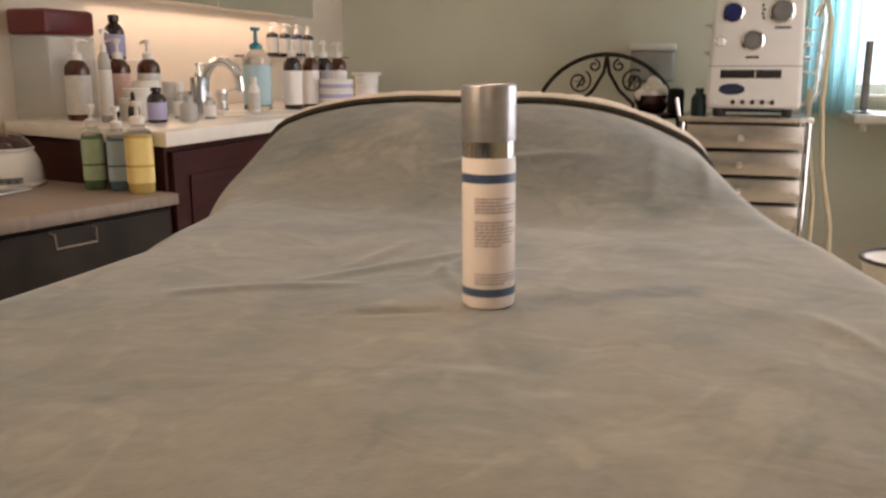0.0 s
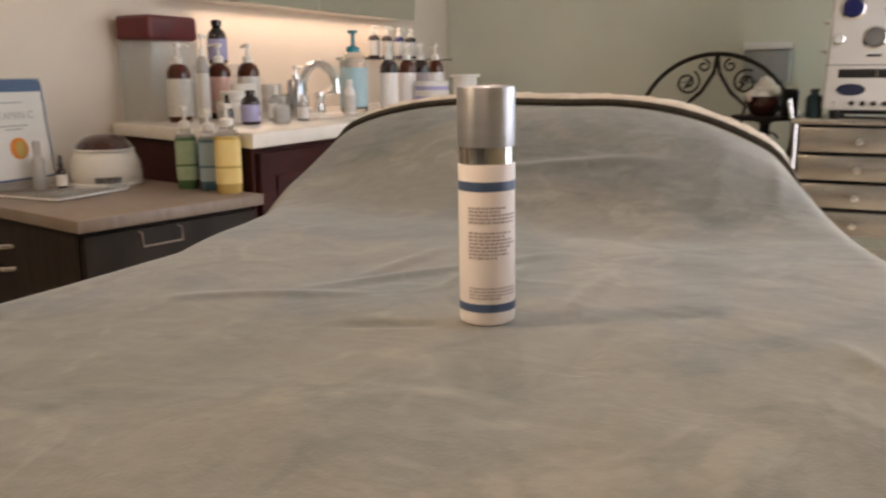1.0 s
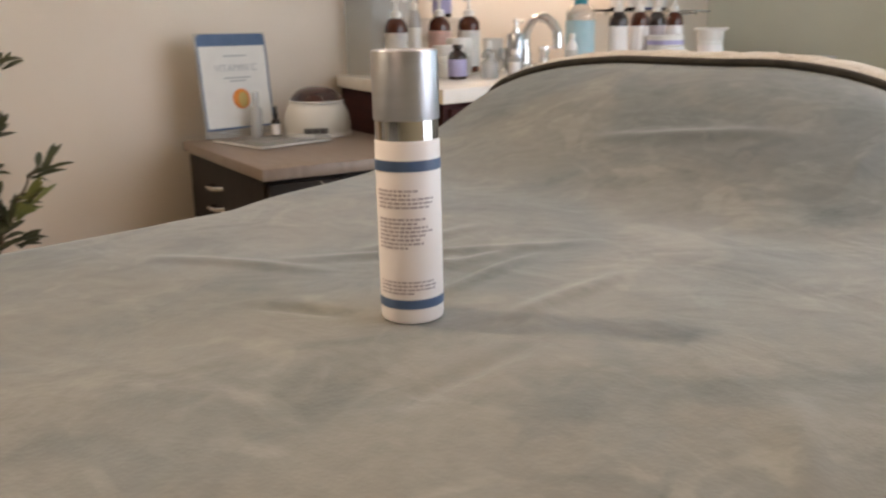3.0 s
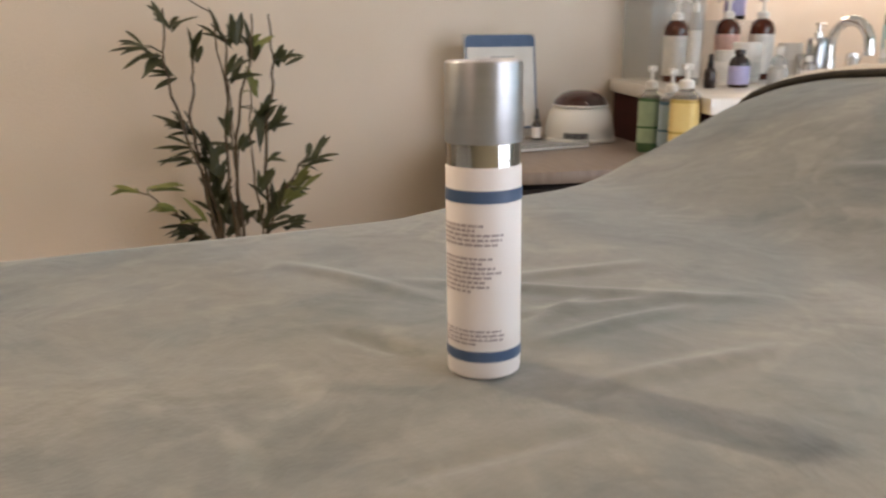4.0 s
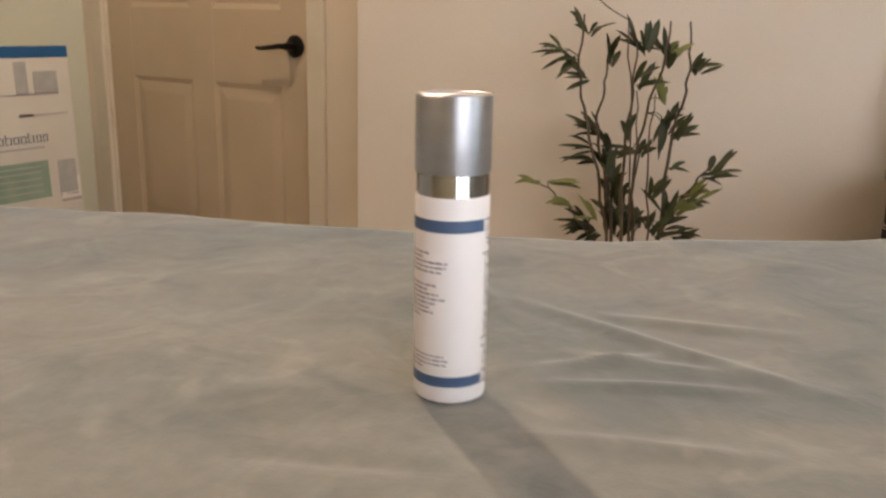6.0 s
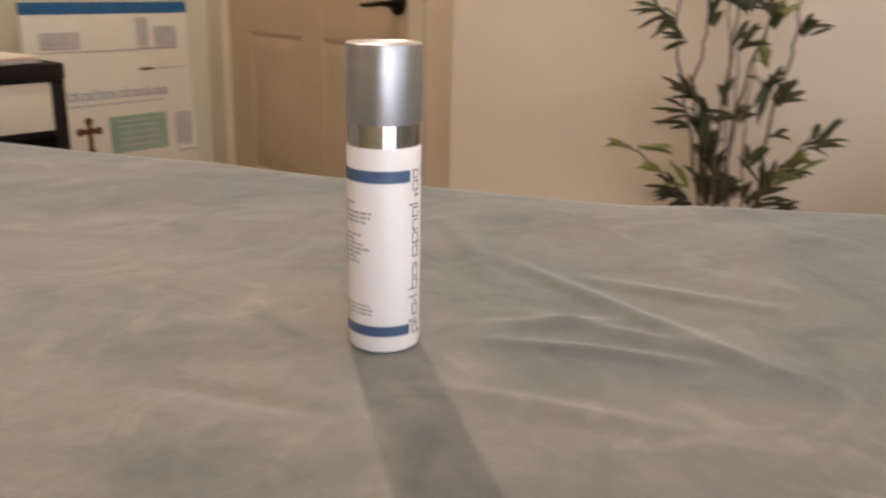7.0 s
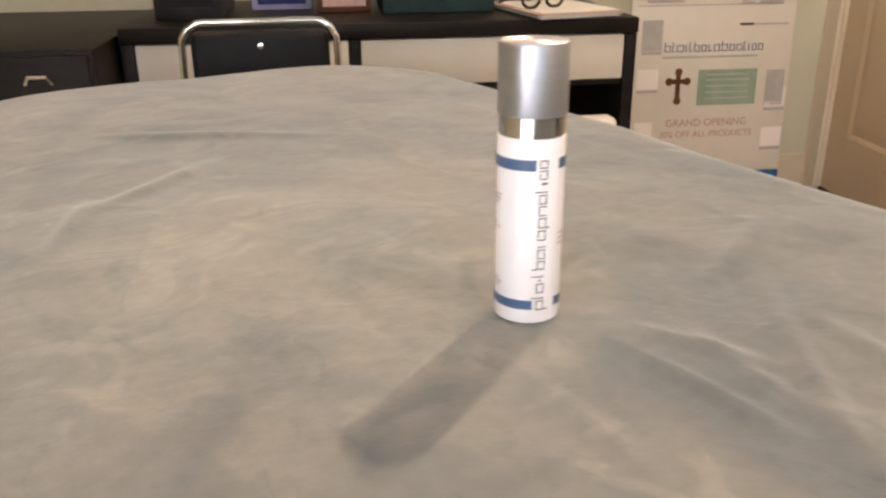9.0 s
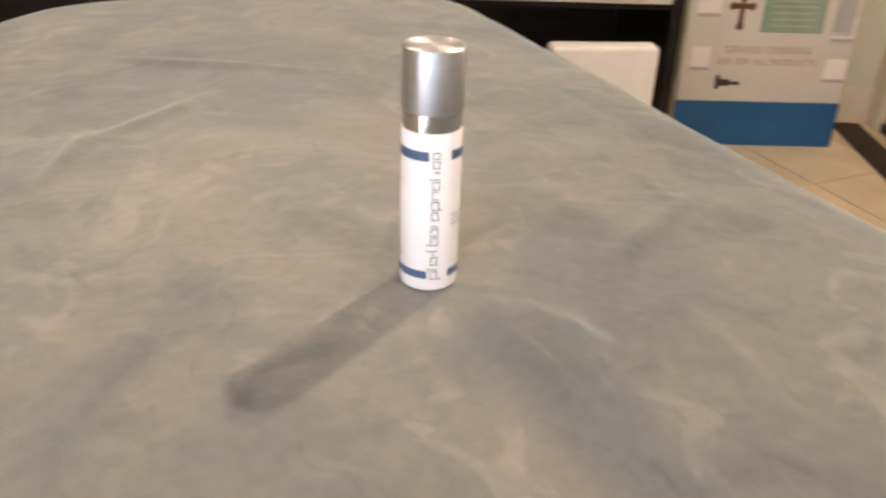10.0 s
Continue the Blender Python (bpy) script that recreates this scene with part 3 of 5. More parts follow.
def sheet(name, material, s0, s1, t0, t1, step, lift=0.0, parent=None):
    nx, ny = int((s1 - s0) / step), int((t1 - t0) / step)
    verts, faces = [], []
    for j in range(ny + 1):
        for i in range(nx + 1):
            p = cloth_point(s0 + (s1 - s0) * i / nx, t0 + (t1 - t0) * j / ny)
            verts.append((p.x, p.y, p.z + lift))
    for j in range(ny):
        for i in range(nx):
            a = j * (nx + 1) + i
            faces.append((a, a + 1, a + nx + 2, a + nx + 1))
    me = bpy.data.meshes.new(name)
    me.from_pydata(verts, [], faces)
    me.shade_smooth()
    me.materials.append(M[material])
    ob = new(name, me)
    if parent:
        ob.parent = parent
    return ob


blanket = sheet("blanket", "blanket", -0.66, 0.66, -1.22, HEAD, 0.0046)
tagged(blanket, "brushed grey-teal plush blanket spread over the treatment bed", "blanket")
_so = blanket.modifiers.new("thickness", "SOLIDIFY")
_so.thickness, _so.offset = 0.004, -1
# fleece cover over the back of the head section, with its dark welt
HS = [(-0.50 + 1.0 * i / 60) for i in range(61)]
_welt = [cloth_point(s, HEAD - 0.012) + Vector((0, 0, 0.004)) for s in HS]
part("welt", tube(_welt, 0.0055, 8), "piping", blanket, "dark welt along the blanket edge")
bed = thing("treatment_bed", pose(-0.03, 0, 0), "padded treatment bed with a raised head, under a blanket", "bed")


def fleece_cover():
    verts, faces, n = [], [], 90
    prof = ((-0.006, 0.001), (0.004, 0.009), (0.016, 0.014), (0.032, 0.013), (0.05, 0.004), (0.062, -0.02), (0.066, -0.08), (0.066, -0.25))
    for i in range(n + 1):
        s = -0.50 + 1.0 * i / n
        p = cloth_point(s, HEAD)
        for a, c in prof:
            w = 0.003 * noise.noise(Vector((s * 60, a * 80, 0))) + 0.002 * noise.noise(Vector((s * 150, a * 200, 3)))
            verts.append((p.x, p.y + a, p.z + c + w))
    k = len(prof)
    for i in range(n):
        for j in range(k - 1):
            faces.append((i * k + j, i * k + j + 1, (i + 1) * k + j + 1, (i + 1) * k + j))
    me = bpy.data.meshes.new("fleece_cover")
    me.from_pydata(verts, [], faces)
    me.shade_smooth()
    me.materials.append(M["fleece"])
    ob = new("fleece_cover", me)
    return tagged(ob, "white fleece cover over the raised bed head", "bed cover")


fleece_cover()
part("mattress", box(-0.31, 0.31, -0.86, 0.30, 0.60, 0.738, 0.04, 3), "vinyl_bed", bed)
part("bed_base", box(-0.27, 0.27, -0.75, 0.55, 0.42, 0.60, 0.01), "white_laminate", bed)
part("head_section", box(-0.30, 0.22, 0.30, 0.62, 0.60, 0.70, 0.03, 3), "vinyl_bed", bed)
for _x in (-0.25, 0.25):
    for _y in (-0.72, 0.50):
        part("leg", box(_x - 0.025, _x + 0.025, _y - 0.025, _y + 0.025, 0, 0.42, 0.004), "white_laminate", bed)

# ---------------------------------------------------------------- the serum bottle
R_B = 0.0187


def serum_bottle():
    o = thing("serum_bottle", pose(0, 0, BED + 0.0005, 0.6, -0.4, 0), "white airless pump bottle with brushed silver cap, on the blanket", "bottle")
    body = part("body", lathe([(0, 0.0012), (0.012, 0.0008), (0.0165, 0.0), (0.0182, 0.0009), (R_B, 0.003), (R_B, 0.1056), (0.0183, 0.1065), (0.0, 0.1065)], 64), "label_white", o)
    part("collar", lathe([(0, 0.1063), (0.0181, 0.1063), (0.0181, 0.1178), (0, 0.1178)], 64), "collar", o, "polished chrome collar")
    part("cap", lathe([(0.0, 0.1173), (0.0184, 0.1173), (0.0189, 0.1179), (0.0189, 0.1536), (0.0186, 0.1549), (0.0176, 0.1556), (0.0165, 0.1556), (0.016, 0.1553), (0, 0.1553)], 64), "satin", o, "brushed silver cap")
    for z0, z1 in ((0.0095, 0.0151), (0.0896, 0.0957)):
        part("stripe", wrap(R_B, 107, 64 + 360, z0, z1, 60), "label_blue", body, "slate blue printed stripe", False)
    rnd = random.Random(4)

    def lines(a0, tops, longest, height, mat_name, label):
        b = bmesh.new()
        for z, width in tops:
            a = a0
            end = a0 + width * longest
            while a < end - 2:
                w = min(rnd.uniform(5, 14), end - a)
                wrap(R_B, a, a + w, z - height, z, 3, b)
                a += w + 2.0
        part("printed_text", b, mat_name, body, label, False)

    k = 0.00235
    lines(-106, [(0.0795 - k * i, w) for i, w in enumerate((0.72, 0.60, 1.0, 0.98, 0.92))], 108, 0.00125, "ink", "small grey printed lines")
    lines(-106, [(0.0632 - k * i, w) for i, w in enumerate((0.85, 0.72, 0.88, 0.97, 0.86, 0.74, 0.80, 0.55))], 108, 0.00125, "ink", "small grey printed lines")
    lines(-106, [(0.0262 - 0.0022 * i, w) for i, w in enumerate((0.95, 1.0, 0.98, 0.6))], 110, 0.0011, "ink", "small grey printed lines")
    # the brand lettering up the side, drawn as plain marks
    b = bmesh.new()
    z = 0.0090
    for i, (w, tall, dip) in enumerate(((4, 0, 1), (1.5, 1, 0), (4, 0, 0), (1, 0, 0), (2.2, 1, 0), (3.6, 1, 0), (3.8, 0, 0), (2.0, 0, 0), (4, 0, 0), (4, 0, 1), (3.8, 0, 0), (3.6, 0, 0), (2.2, 1, 0), (1.2, 0, 0), (3.4, 0, 0), (3, 0, 0))):
        h = w * 0.00148
        a0, a1 = (70 if not tall else 62), (84 if not dip else 91)
        th = 0.00062
        if w < 1.3:
            wrap(R_B, 74, 78 if w < 1.1 else 84, z, z + 0.0011, 2, b)
        elif w < 2.5:
            wrap(R_B, a0, a1, z, z + th, 3, b)
        else:
            wrap(R_B, a0 if not tall else 62, a1, z, z + th, 4, b)
            wrap(R_B, 70, 84, z + h - th, z + h, 3, b)
            wrap(R_B, 70, 71.8, z + th, z + h - th, 1, b)
            if i % 3 != 1:
                wrap(R_B, 82.2, 84, z + th, z + h - th, 1, b)
        z += h + 0.0011
    part("brand_mark", b, "ink_dark", body, "dark vertical brand marks", False)
    b = bmesh.new()
    for z in (0.052, 0.049, 0.046):
        wrap(R_B, 112, 150, z, z + 0.0012, 5, b)
    part("printed_text", b, "ink", body, "", False)
    return o


serum_bottle()

# ---------------------------------------------------------------- dark side table
SZ = 0.637
TABLE = pose(-1.112, 0.638, 0, 0, 0, -13)


def side_table():
    """Local frame: the near front corner is the origin, y runs along the front, -x to the wall."""
    w, d = 0.461, 0.555
    o = thing("side_table", TABLE, "dark brown drawer unit with a taupe laminate top", "side table")
    part("tabletop", box(-d, 0, 0, w, SZ - 0.026, SZ, 0.004), "taupe_top", o, "taupe laminate top")
    part("body", box(-d + 0.01, -0.03, 0.012, w - 0.012, 0.06, SZ - 0.027, 0.003), "espresso", o)
    part("plinth", box(-d + 0.03, -0.06, 0.04, w - 0.04, 0, 0.06), "black_wood", o)
    z = SZ - 0.036
    for h in (0.13, 0.19, 0.21):
        dr = part("drawer", box(-0.029, -0.012, 0.018, w - 0.018, z - h, z, 0.003), "espresso", o)
        y, zz = w / 2 - 0.048, z - 0.019
        pts = [(-0.012, y - 0.048, zz + 0.014), (0.004, y - 0.048, zz + 0.012), (0.006, y - 0.047, zz - 0.016), (0.006, y + 0.047, zz - 0.016), (0.004, y + 0.048, zz + 0.012), (-0.012, y + 0.048, zz + 0.014)]
        part("handle", tube(pts, 0.0022, 8), "taupe_top", dr, "thin pale bail pull")
        z -= h + 0.006
    for zz in (0.55, 0.50):
        part("side_catch", tube([(-0.36, 0.014, zz), (-0.35, -0.008, zz), (-0.31, -0.008, zz), (-0.30, 0.014, zz)], 0.005, 8), "chrome", o, "small chrome catch")
    return o


side_table()

# ---------------------------------------------------------------- washbasin cabinet
VX, VY0, VY1, VZ = -1.035, 1.09, 3.50, 0.775
VYW = 1.33


def prism(outline, z0, z1, bevel=0.0):
    b = bmesh.new()
    f = b.faces.new([b.verts.new((x, y, z0)) for x, y in outline])
    r = bmesh.ops.extrude_face_region(b, geom=[f])
    bmesh.ops.translate(b, verts=[v for v in r["geom"] if isinstance(v, bmesh.types.BMVert)], vec=(0, 0, z1 - z0))
    if bevel:
        bmesh.ops.bevel(b, geom=b.edges[:], offset=bevel, segments=2, profile=0.5, affect="EDGES")
    return b


def vanity():
    o = thing("vanity_cabinet", pose(0, 0, 0), "dark cherry washbasin cabinet below a white countertop", "cabinet")
    part("body", prism(((VX - 0.03, VY0 + 0.03), (VX - 0.03, VY1 - 0.01), (X_L + 0.004, VY1 - 0.01), (X_L + 0.004, VYW + 0.02)), 0.09, VZ - 0.037, 0.002), "cherry", o)
    part("plinth", prism(((VX - 0.09, VY0 + 0.07), (VX - 0.09, VY1 - 0.02), (X_L + 0.006, VY1 - 0.02), (X_L + 0.006, VYW + 0.05)), 0, 0.089), "black_wood", o)
    n = 5
    w = (VY1 - VY0 - 0.06) / n
    for i in range(n):
        y0 = VY0 + 0.04 + i * w
        d = part("door", box(VX - 0.029, VX - 0.013, y0 + 0.003, y0 + w - 0.003, 0.10, VZ - 0.05, 0.003), "cherry", o)
        part("panel", box(VX - 0.0128, VX - 0.007, y0 + 0.06, y0 + w - 0.06, 0.16, VZ - 0.11, 0.002), "cherry", d)
    c = thing("countertop", pose(0, 0, 0), "white solid-surface countertop with a shallow basin", "countertop")
    part("slab", prism(((VX, VY0), (VX, VY1), (X_L + 0.003, VY1), (X_L + 0.003, VYW)), VZ - 0.036, VZ, 0.005), "solid_white", c)
    part("basin", lathe([(0.0, -0.012), (0.12, -0.010), (0.165, 0.0), (0.178, 0.004), (0.186, 0.004), (0.19, 0.0008)], 40, m=pose(-1.25, 1.86, VZ) @ Matrix.Diagonal((0.85, 1.15, 1, 1))), "solid_white", c)
    f = thing("faucet", pose(-1.445, 1.895, VZ + 0.0005), "chrome gooseneck faucet on the countertop", "faucet")
    part("base", lathe([(0, 0), (0.03, 0), (0.03, 0.008), (0.02, 0.018), (0.018, 0.06), (0, 0.062)], 24), "chrome", f)
    part("spout", tube([(0, 0, 0.05), (0, 0, 0.09)] + [(0.066 - 0.066 * math.cos(radians(a)), 0, 0.09 + 0.072 * math.sin(radians(a))) for a in range(15, 181, 15)] + [(0.134, 0, 0.068)], 0.0155, 14), "chrome", f)
    for y in (-0.10, 0.10):
        h = part("tap", lathe([(0, 0), (0.024, 0), (0.02, 0.01), (0.016, 0.04), (0.022, 0.055), (0.02, 0.07), (0, 0.072)], 20, m=pose(0, y, 0)), "chrome", f)
        part("lever", tube([(0, y, 0.06), (0.055, y, 0.075)], 0.007, 8), "chrome", h)
    k = thing("mirror_cabinet", pose(0, 0, 0), "wall cabinet with two mirrored doors above the washbasin", "cabinet")
    part("body", box(X_L + 0.003, -1.585, 1.56, 3.0, 1.137, 1.95, 0.002), "white_laminate", k)
    for y0, y1 in ((1.56, 2.215), (2.222, 3.0)):
        part("mirror_door", box(-1.5845, -1.578, y0, y1, 1.132, 1.955, 0.002), "mirror", k, "mirrored door", False)


vanity()

# ---------------------------------------------------------------- desk end of the room
DKX0, DKX1, DKF, DKZ = -1.20, 0.0, -1.28, 0.733


def desk():
    o = thing("desk", DESK, "black-brown desk with two white drawers", "desk")
    part("desktop", box(DKX0, DKX1, DKB + 0.02, DKF + 0.01, DKZ - 0.036, DKZ, 0.003), "black_wood", o)
    for x in (DKX0, DKX1 - 0.03):
        part("side_panel", box(x + 0.001, x + 0.029, DKB + 0.03, DKF + 0.004, 0, DKZ - 0.037, 0.002), "black_wood", o)
    part("divider", box(-0.535, -0.512, DKB + 0.03, DKF + 0.002, 0.585, DKZ - 0.037, 0.002), "black_wood", o)
    part("rear_panel", box(DKX0 + 0.03, DKX1 - 0.03, DKB + 0.03, DKB + 0.045, 0.25, DKZ - 0.037), "black_wood", o)
    part("drawer_bottom", box(DKX0 + 0.03, DKX1 - 0.03, DKB + 0.05, DKF - 0.01, 0.572, 0.584), "black_wood", o)
    for x0, x1 in ((DKX0 + 0.032, -0.538), (-0.509, DKX1 - 0.032)):
        part("drawer", box(x0, x1, DKF - 0.02, DKF + 0.003, 0.588, DKZ - 0.04, 0.002), "white_laminate", o, "plain white drawer front")
    return o


desk()


def file_unit():
    o = thing("drawer_pedestal", DESK, "black drawer pedestal with a chrome pull beside the desk", "cabinet")
    part("body", box(0.012, 0.46, DKB + 0.03, -1.10, 0.02, 0.714, 0.006), "black_wood", o)
    for z0, z1 in ((0.53, 0.704), (0.29, 0.52), (0.04, 0.28)):
        d = part("drawer", box(0.02, 0.452, -1.099, -1.082, z0, z1, 0.004), "black_wood", o)
        zm, xm = z1 - 0.052, 0.117
        part("handle", tube([(xm - 0.028, -1.083, zm), (xm - 0.026, -1.066, zm), (xm - 0.018, -1.062, zm + 0.014), (xm + 0.018, -1.062, zm + 0.014), (xm + 0.026, -1.066, zm), (xm + 0.028, -1.083, zm)], 0.004, 8), "chrome", d, "chrome arched pull")


file_unit()


def office_chair():
    o = thing("side_chair", pose(-0.175, -1.02, 0, 0, 0, -20), "black vinyl chair with a chrome tube frame, facing the desk", "chair")
    w, top, y = 0.124, 0.806, 0.0
    pts = [(-w - 0.01, y - 0.02, 0.45), (-w - 0.005, y, 0.62), (-w, y + 0.012, 0.77)]
    pts += [(-w + 0.035 - 0.035 * math.cos(radians(a)), y + 0.014, top - 0.035 + 0.035 * math.sin(radians(a))) for a in (15, 45, 75, 90)]
    pts = pts + [(-p[0], p[1], p[2]) for p in reversed(pts)]
    part("back_frame", tube(pts, 0.0058, 10), "chrome", o, "chrome tube frame")
    part("backrest", box(-w + 0.012, w - 0.012, y - 0.02, y + 0.008, 0.53, top - 0.016, 0.012, 3), "black_vinyl", o)
    part("screw", lathe([(0, 0), (0.006, 0), (0.005, 0.004), (0, 0.005)], 12, m=pose(0, y + 0.009, top - 0.04, -90, 0, 0)), "chrome", o)
    part("seat", box(-0.21, 0.21, y - 0.42, y - 0.02, 0.43, 0.48, 0.02, 3), "black_vinyl", o)
    for x in (-0.19, 0.19):
        for yy in (y - 0.03, y - 0.40):
            part("leg", tube([(x * 0.95, yy, 0.43), (x, yy, 0.005)], 0.011, 10), "chrome", o)


office_chair()


# ---- window in the side wall, out of view
_f = thing("window_2", pose(X_R, 0, 0), "unseen tall side window, its dark bars added for the collar reflections", "window", kind="structure")
# low foot and wide dark bars are added to stripe the collar's reflections
for _y0, _y1, _z0, _z1 in ((RY0 + 0.003, RY0 + 0.05, 0.103, 2.047), (RY1 - 0.05, RY1 - 0.003, 0.103, 2.047), (RY0 + 0.05, RY1 - 0.05, 0.103, 0.15), (RY0 + 0.05, RY1 - 0.05, 2.0, 2.047), (1.32, 1.48, 0.15, 2.0), (0.80, 0.95, 0.15, 2.0), (1.85, 1.98, 0.15, 2.0)):
    part("window_frame", box(0.004, 0.036, _y0, _y1, _z0, _z1, 0.004), "espresso", _f)
part("window_sill", box(-0.04, 0.028, RY0 - 0.03, RY1 + 0.03, 0.08, 0.102, 0.006), "trim", _f)
for _y0, _y1 in ((RY0 + 0.05, 0.80), (0.95, 1.32), (1.48, 1.85), (1.98, RY1 - 0.05)):
    _p = part("pane", box(0.048, 0.052, _y0, _y1, 0.15, 2.0), "clear", _f, smooth=False)
    _p.visible_shadow = False

# ---- recessed ceiling lights
_c = thing("ceiling_light", pose(DOWNLIGHTS[0][0], DOWNLIGHTS[0][1], CEIL), "round white recessed ceiling light, switched on", "ceiling light", "recessed lights")
part("trim_ring", lathe([(0.062, -0.001), (0.085, -0.001), (0.088, -0.006), (0.08, -0.010), (0.062, -0.008), (0.062, -0.001)], 32), "white_plastic", _c)
for _x, _y in DOWNLIGHTS[1:]:
    copy_thing(_c, pose(_x, _y, CEIL))

# ---- switch plate by the alcove corner
_s = thing("light_switch", pose(X_L, -0.384, 1.086), "ivory double light switch plate on the wall", "light switch")
part("plate", box(0.001, 0.008, -0.055, 0.055, -0.06, 0.06, 0.003), "trim", _s)
for _y in (-0.024, 0.024):
    part("rocker", box(0.0075, 0.012, _y - 0.016, _y + 0.016, -0.032, 0.032, 0.002), "white_plastic", _s)

# ---------------------------------------------------------------- display board by the door


def display_board():
    a, c = Vector((-1.585, -1.705, 0)), Vector((-2.09, -1.50, 0))
    d = c - a
    W, h = d.length, 0.835
    o = thing("display_board", pose(a.x, a.y, 0, 0, 0, math.degrees(math.atan2(d.y, d.x))) @ pose(0, 0, 0, -2.5, 0, 0), "white printed display board with deep blue bands, standing on the floor", "display board")
    part("board", box(0, W, 0.0, 0.012, 0.0, h, 0.002), "banner", o)
    part("easel_leg", box(W / 2 - 0.03, W / 2 + 0.03, 0.013, 0.02, 0.0, 0.5), "black_plastic", o)

    def flat(name, x0, x1, z0, z1, material, depth=0.0014, label=""):
        part(name, box(x0, x1, -depth, 0.0005, z0, z1), material, o, label, False)

    flat("band", 0.0, W, 0.0, 0.150, "banner_blue", 0.0016, "deep blue printed band")
    flat("band", 0.0, W, h - 0.034, h, "banner_blue", 0.0016, "deep blue printed band")
    # brand line and its rule, as plain marks
    b = bmesh.new()
    x = 0.115
    for i, w in enumerate((0.02, 0.008, 0.024, 0.006, 0.010, 0.018, 0.018, 0.012, 0.020, 0.020, 0.018, 0.018, 0.010, 0.006, 0.016, 0.016)):
        t = 0.030 if i in (0, 1, 4, 5, 9, 12) else 0.021
        box(x, x + 0.0026, -0.0014, 0.0005, 0.548, 0.548 + t, bm=b)
        box(x, x + w, -0.0014, 0.0005, 0.548, 0.5505, bm=b)
        if w > 0.014:
            box(x + w - 0.0026, x + w, -0.0014, 0.0005, 0.548, 0.569, bm=b)
            box(x, x + w, -0.0014, 0.0005, 0.5666, 0.569, bm=b)
        x += w + 0.006
    part("brand_mark", b, "label_blue", o, "slate blue brand marks", False)
    flat("rule", 0.11, 0.43, 0.528, 0.534, "banner_grey", 0.0012)
    flat("rule", 0.02, W - 0.05, 0.690, 0.694, "banner_grey", 0.0012)
    flat("rule", 0.36, W - 0.02, 0.628, 0.632, "banner_grey", 0.0012)
    flat("printed_tag", 0.36, 0.405, 0.627, 0.634, "ink_dark", 0.0016)
    # the cross
    b = bmesh.new()
    cx, cz = 0.168, 0.440
    box(cx - 0.008, cx + 0.008, -0.0014, 0.0005, cz - 0.052, cz + 0.048, bm=b)
    box(cx - 0.034, cx + 0.034, -0.0014, 0.0005, cz + 0.006, cz + 0.022, bm=b)
    for dx, dz in ((0, 0.044), (-0.030, 0.014), (0.030, 0.014), (0, -0.048)):
        lathe([(0, 0.0), (0.0125, 0.0), (0.0125, 0.0015), (0, 0.0015)], 14, b, pose(cx + dx, 0.0, cz + dz, 90, 0, 0))
    part("cross", b, "wood_toy", o, "brown printed cross", False)
    # green picture panel
    flat("picture", 0.235, 0.435, 0.375, 0.490, "banner_green", 0.0014, "green printed picture")
    for z in (0.395, 0.415, 0.435, 0.455, 0.472):
        flat("picture_line", 0.262, 0.408, z, z + 0.004, "banner_grey", 0.0020)
    # product pictures: tubes and jars
    for x0, x1, z0, z1 in ((0.038, 0.105, 0.552, 0.648), (0.468, 0.530, 0.380, 0.484), (0.36, 0.40, 0.70, 0.79), (0.42, 0.50, 0.70, 0.76), (0.05, 0.17, 0.71, 0.75)):
        flat("product_picture", x0, x1, z0, z1, "banner_grey")
        flat("product_base", x0, x1, z0 - 0.010, z0 - 0.002, "ink", 0.0012)
    for x0, x1, z0 in ((0.03, 0.10, 0.42), (0.03, 0.09, 0.25), (0.47, 0.54, 0.352), (0.47, 0.54, 0.22)):
        flat("product_base", x0, x1, z0, z0 + 0.008, "ink", 0.0012)
        flat("product_picture", x0, x1, z0 + 0.012, z0 + 0.075, "label_white", 0.0012)
    t = text_mesh("GRAND OPENING", 0.034)
    part("lettering", join(bmesh.new(), t, pose(0.275, -0.0012, 0.318, 90, 0, 0)), "banner_red", o, "rose printed lettering", False)
    t = text_mesh("20% OFF ALL PRODUCTS", 0.029)
    part("lettering", join(bmesh.new(), t, pose(0.275, -0.0012, 0.280, 90, 0, 0)), "banner_red", o, "rose printed lettering", False)
    # small dark motif over the band
    b = bmesh.new()
    box(0.13, 0.165, -0.0014, 0.0005, 0.200, 0.222, bm=b)
    box(0.12, 0.135, -0.0014, 0.0005, 0.190, 0.235, bm=b)
    box(0.165, 0.200, -0.0014, 0.0005, 0.204, 0.215, bm=b)
    part("printed_motif", b, "ink_dark", o, "small dark printed motif", False)


display_board()

# dark runner before the door
_r = mesh_ob("runner_mat", box(-0.053, 0.053, -0.56, 0.50, 0.0005, 0.007, 0.003), "mat_dark")
_r.matrix_world = pose(-2.07, -1.152, 0, 0, 0, -25.8)
tagged(_r, "narrow dark brown woven mat lying on the floor by the door", "mat")

# ---------------------------------------------------------------- on and under the desk


def waste_bin():
    o = thing("waste_bin", pose(-0.94, -1.23, 0, 0, 0, -18), "slim white plastic waste bin standing below the desk", "waste bin")
    part("body", box(-0.128, 0.127, 0.01, 0.07, 0, 0.522, 0.012, 3), "white_plastic", o)
    part("foot_band", box(-0.13, 0.129, 0.008, 0.072, 0.0, 0.03, 0.004), "trim", o)


waste_bin()


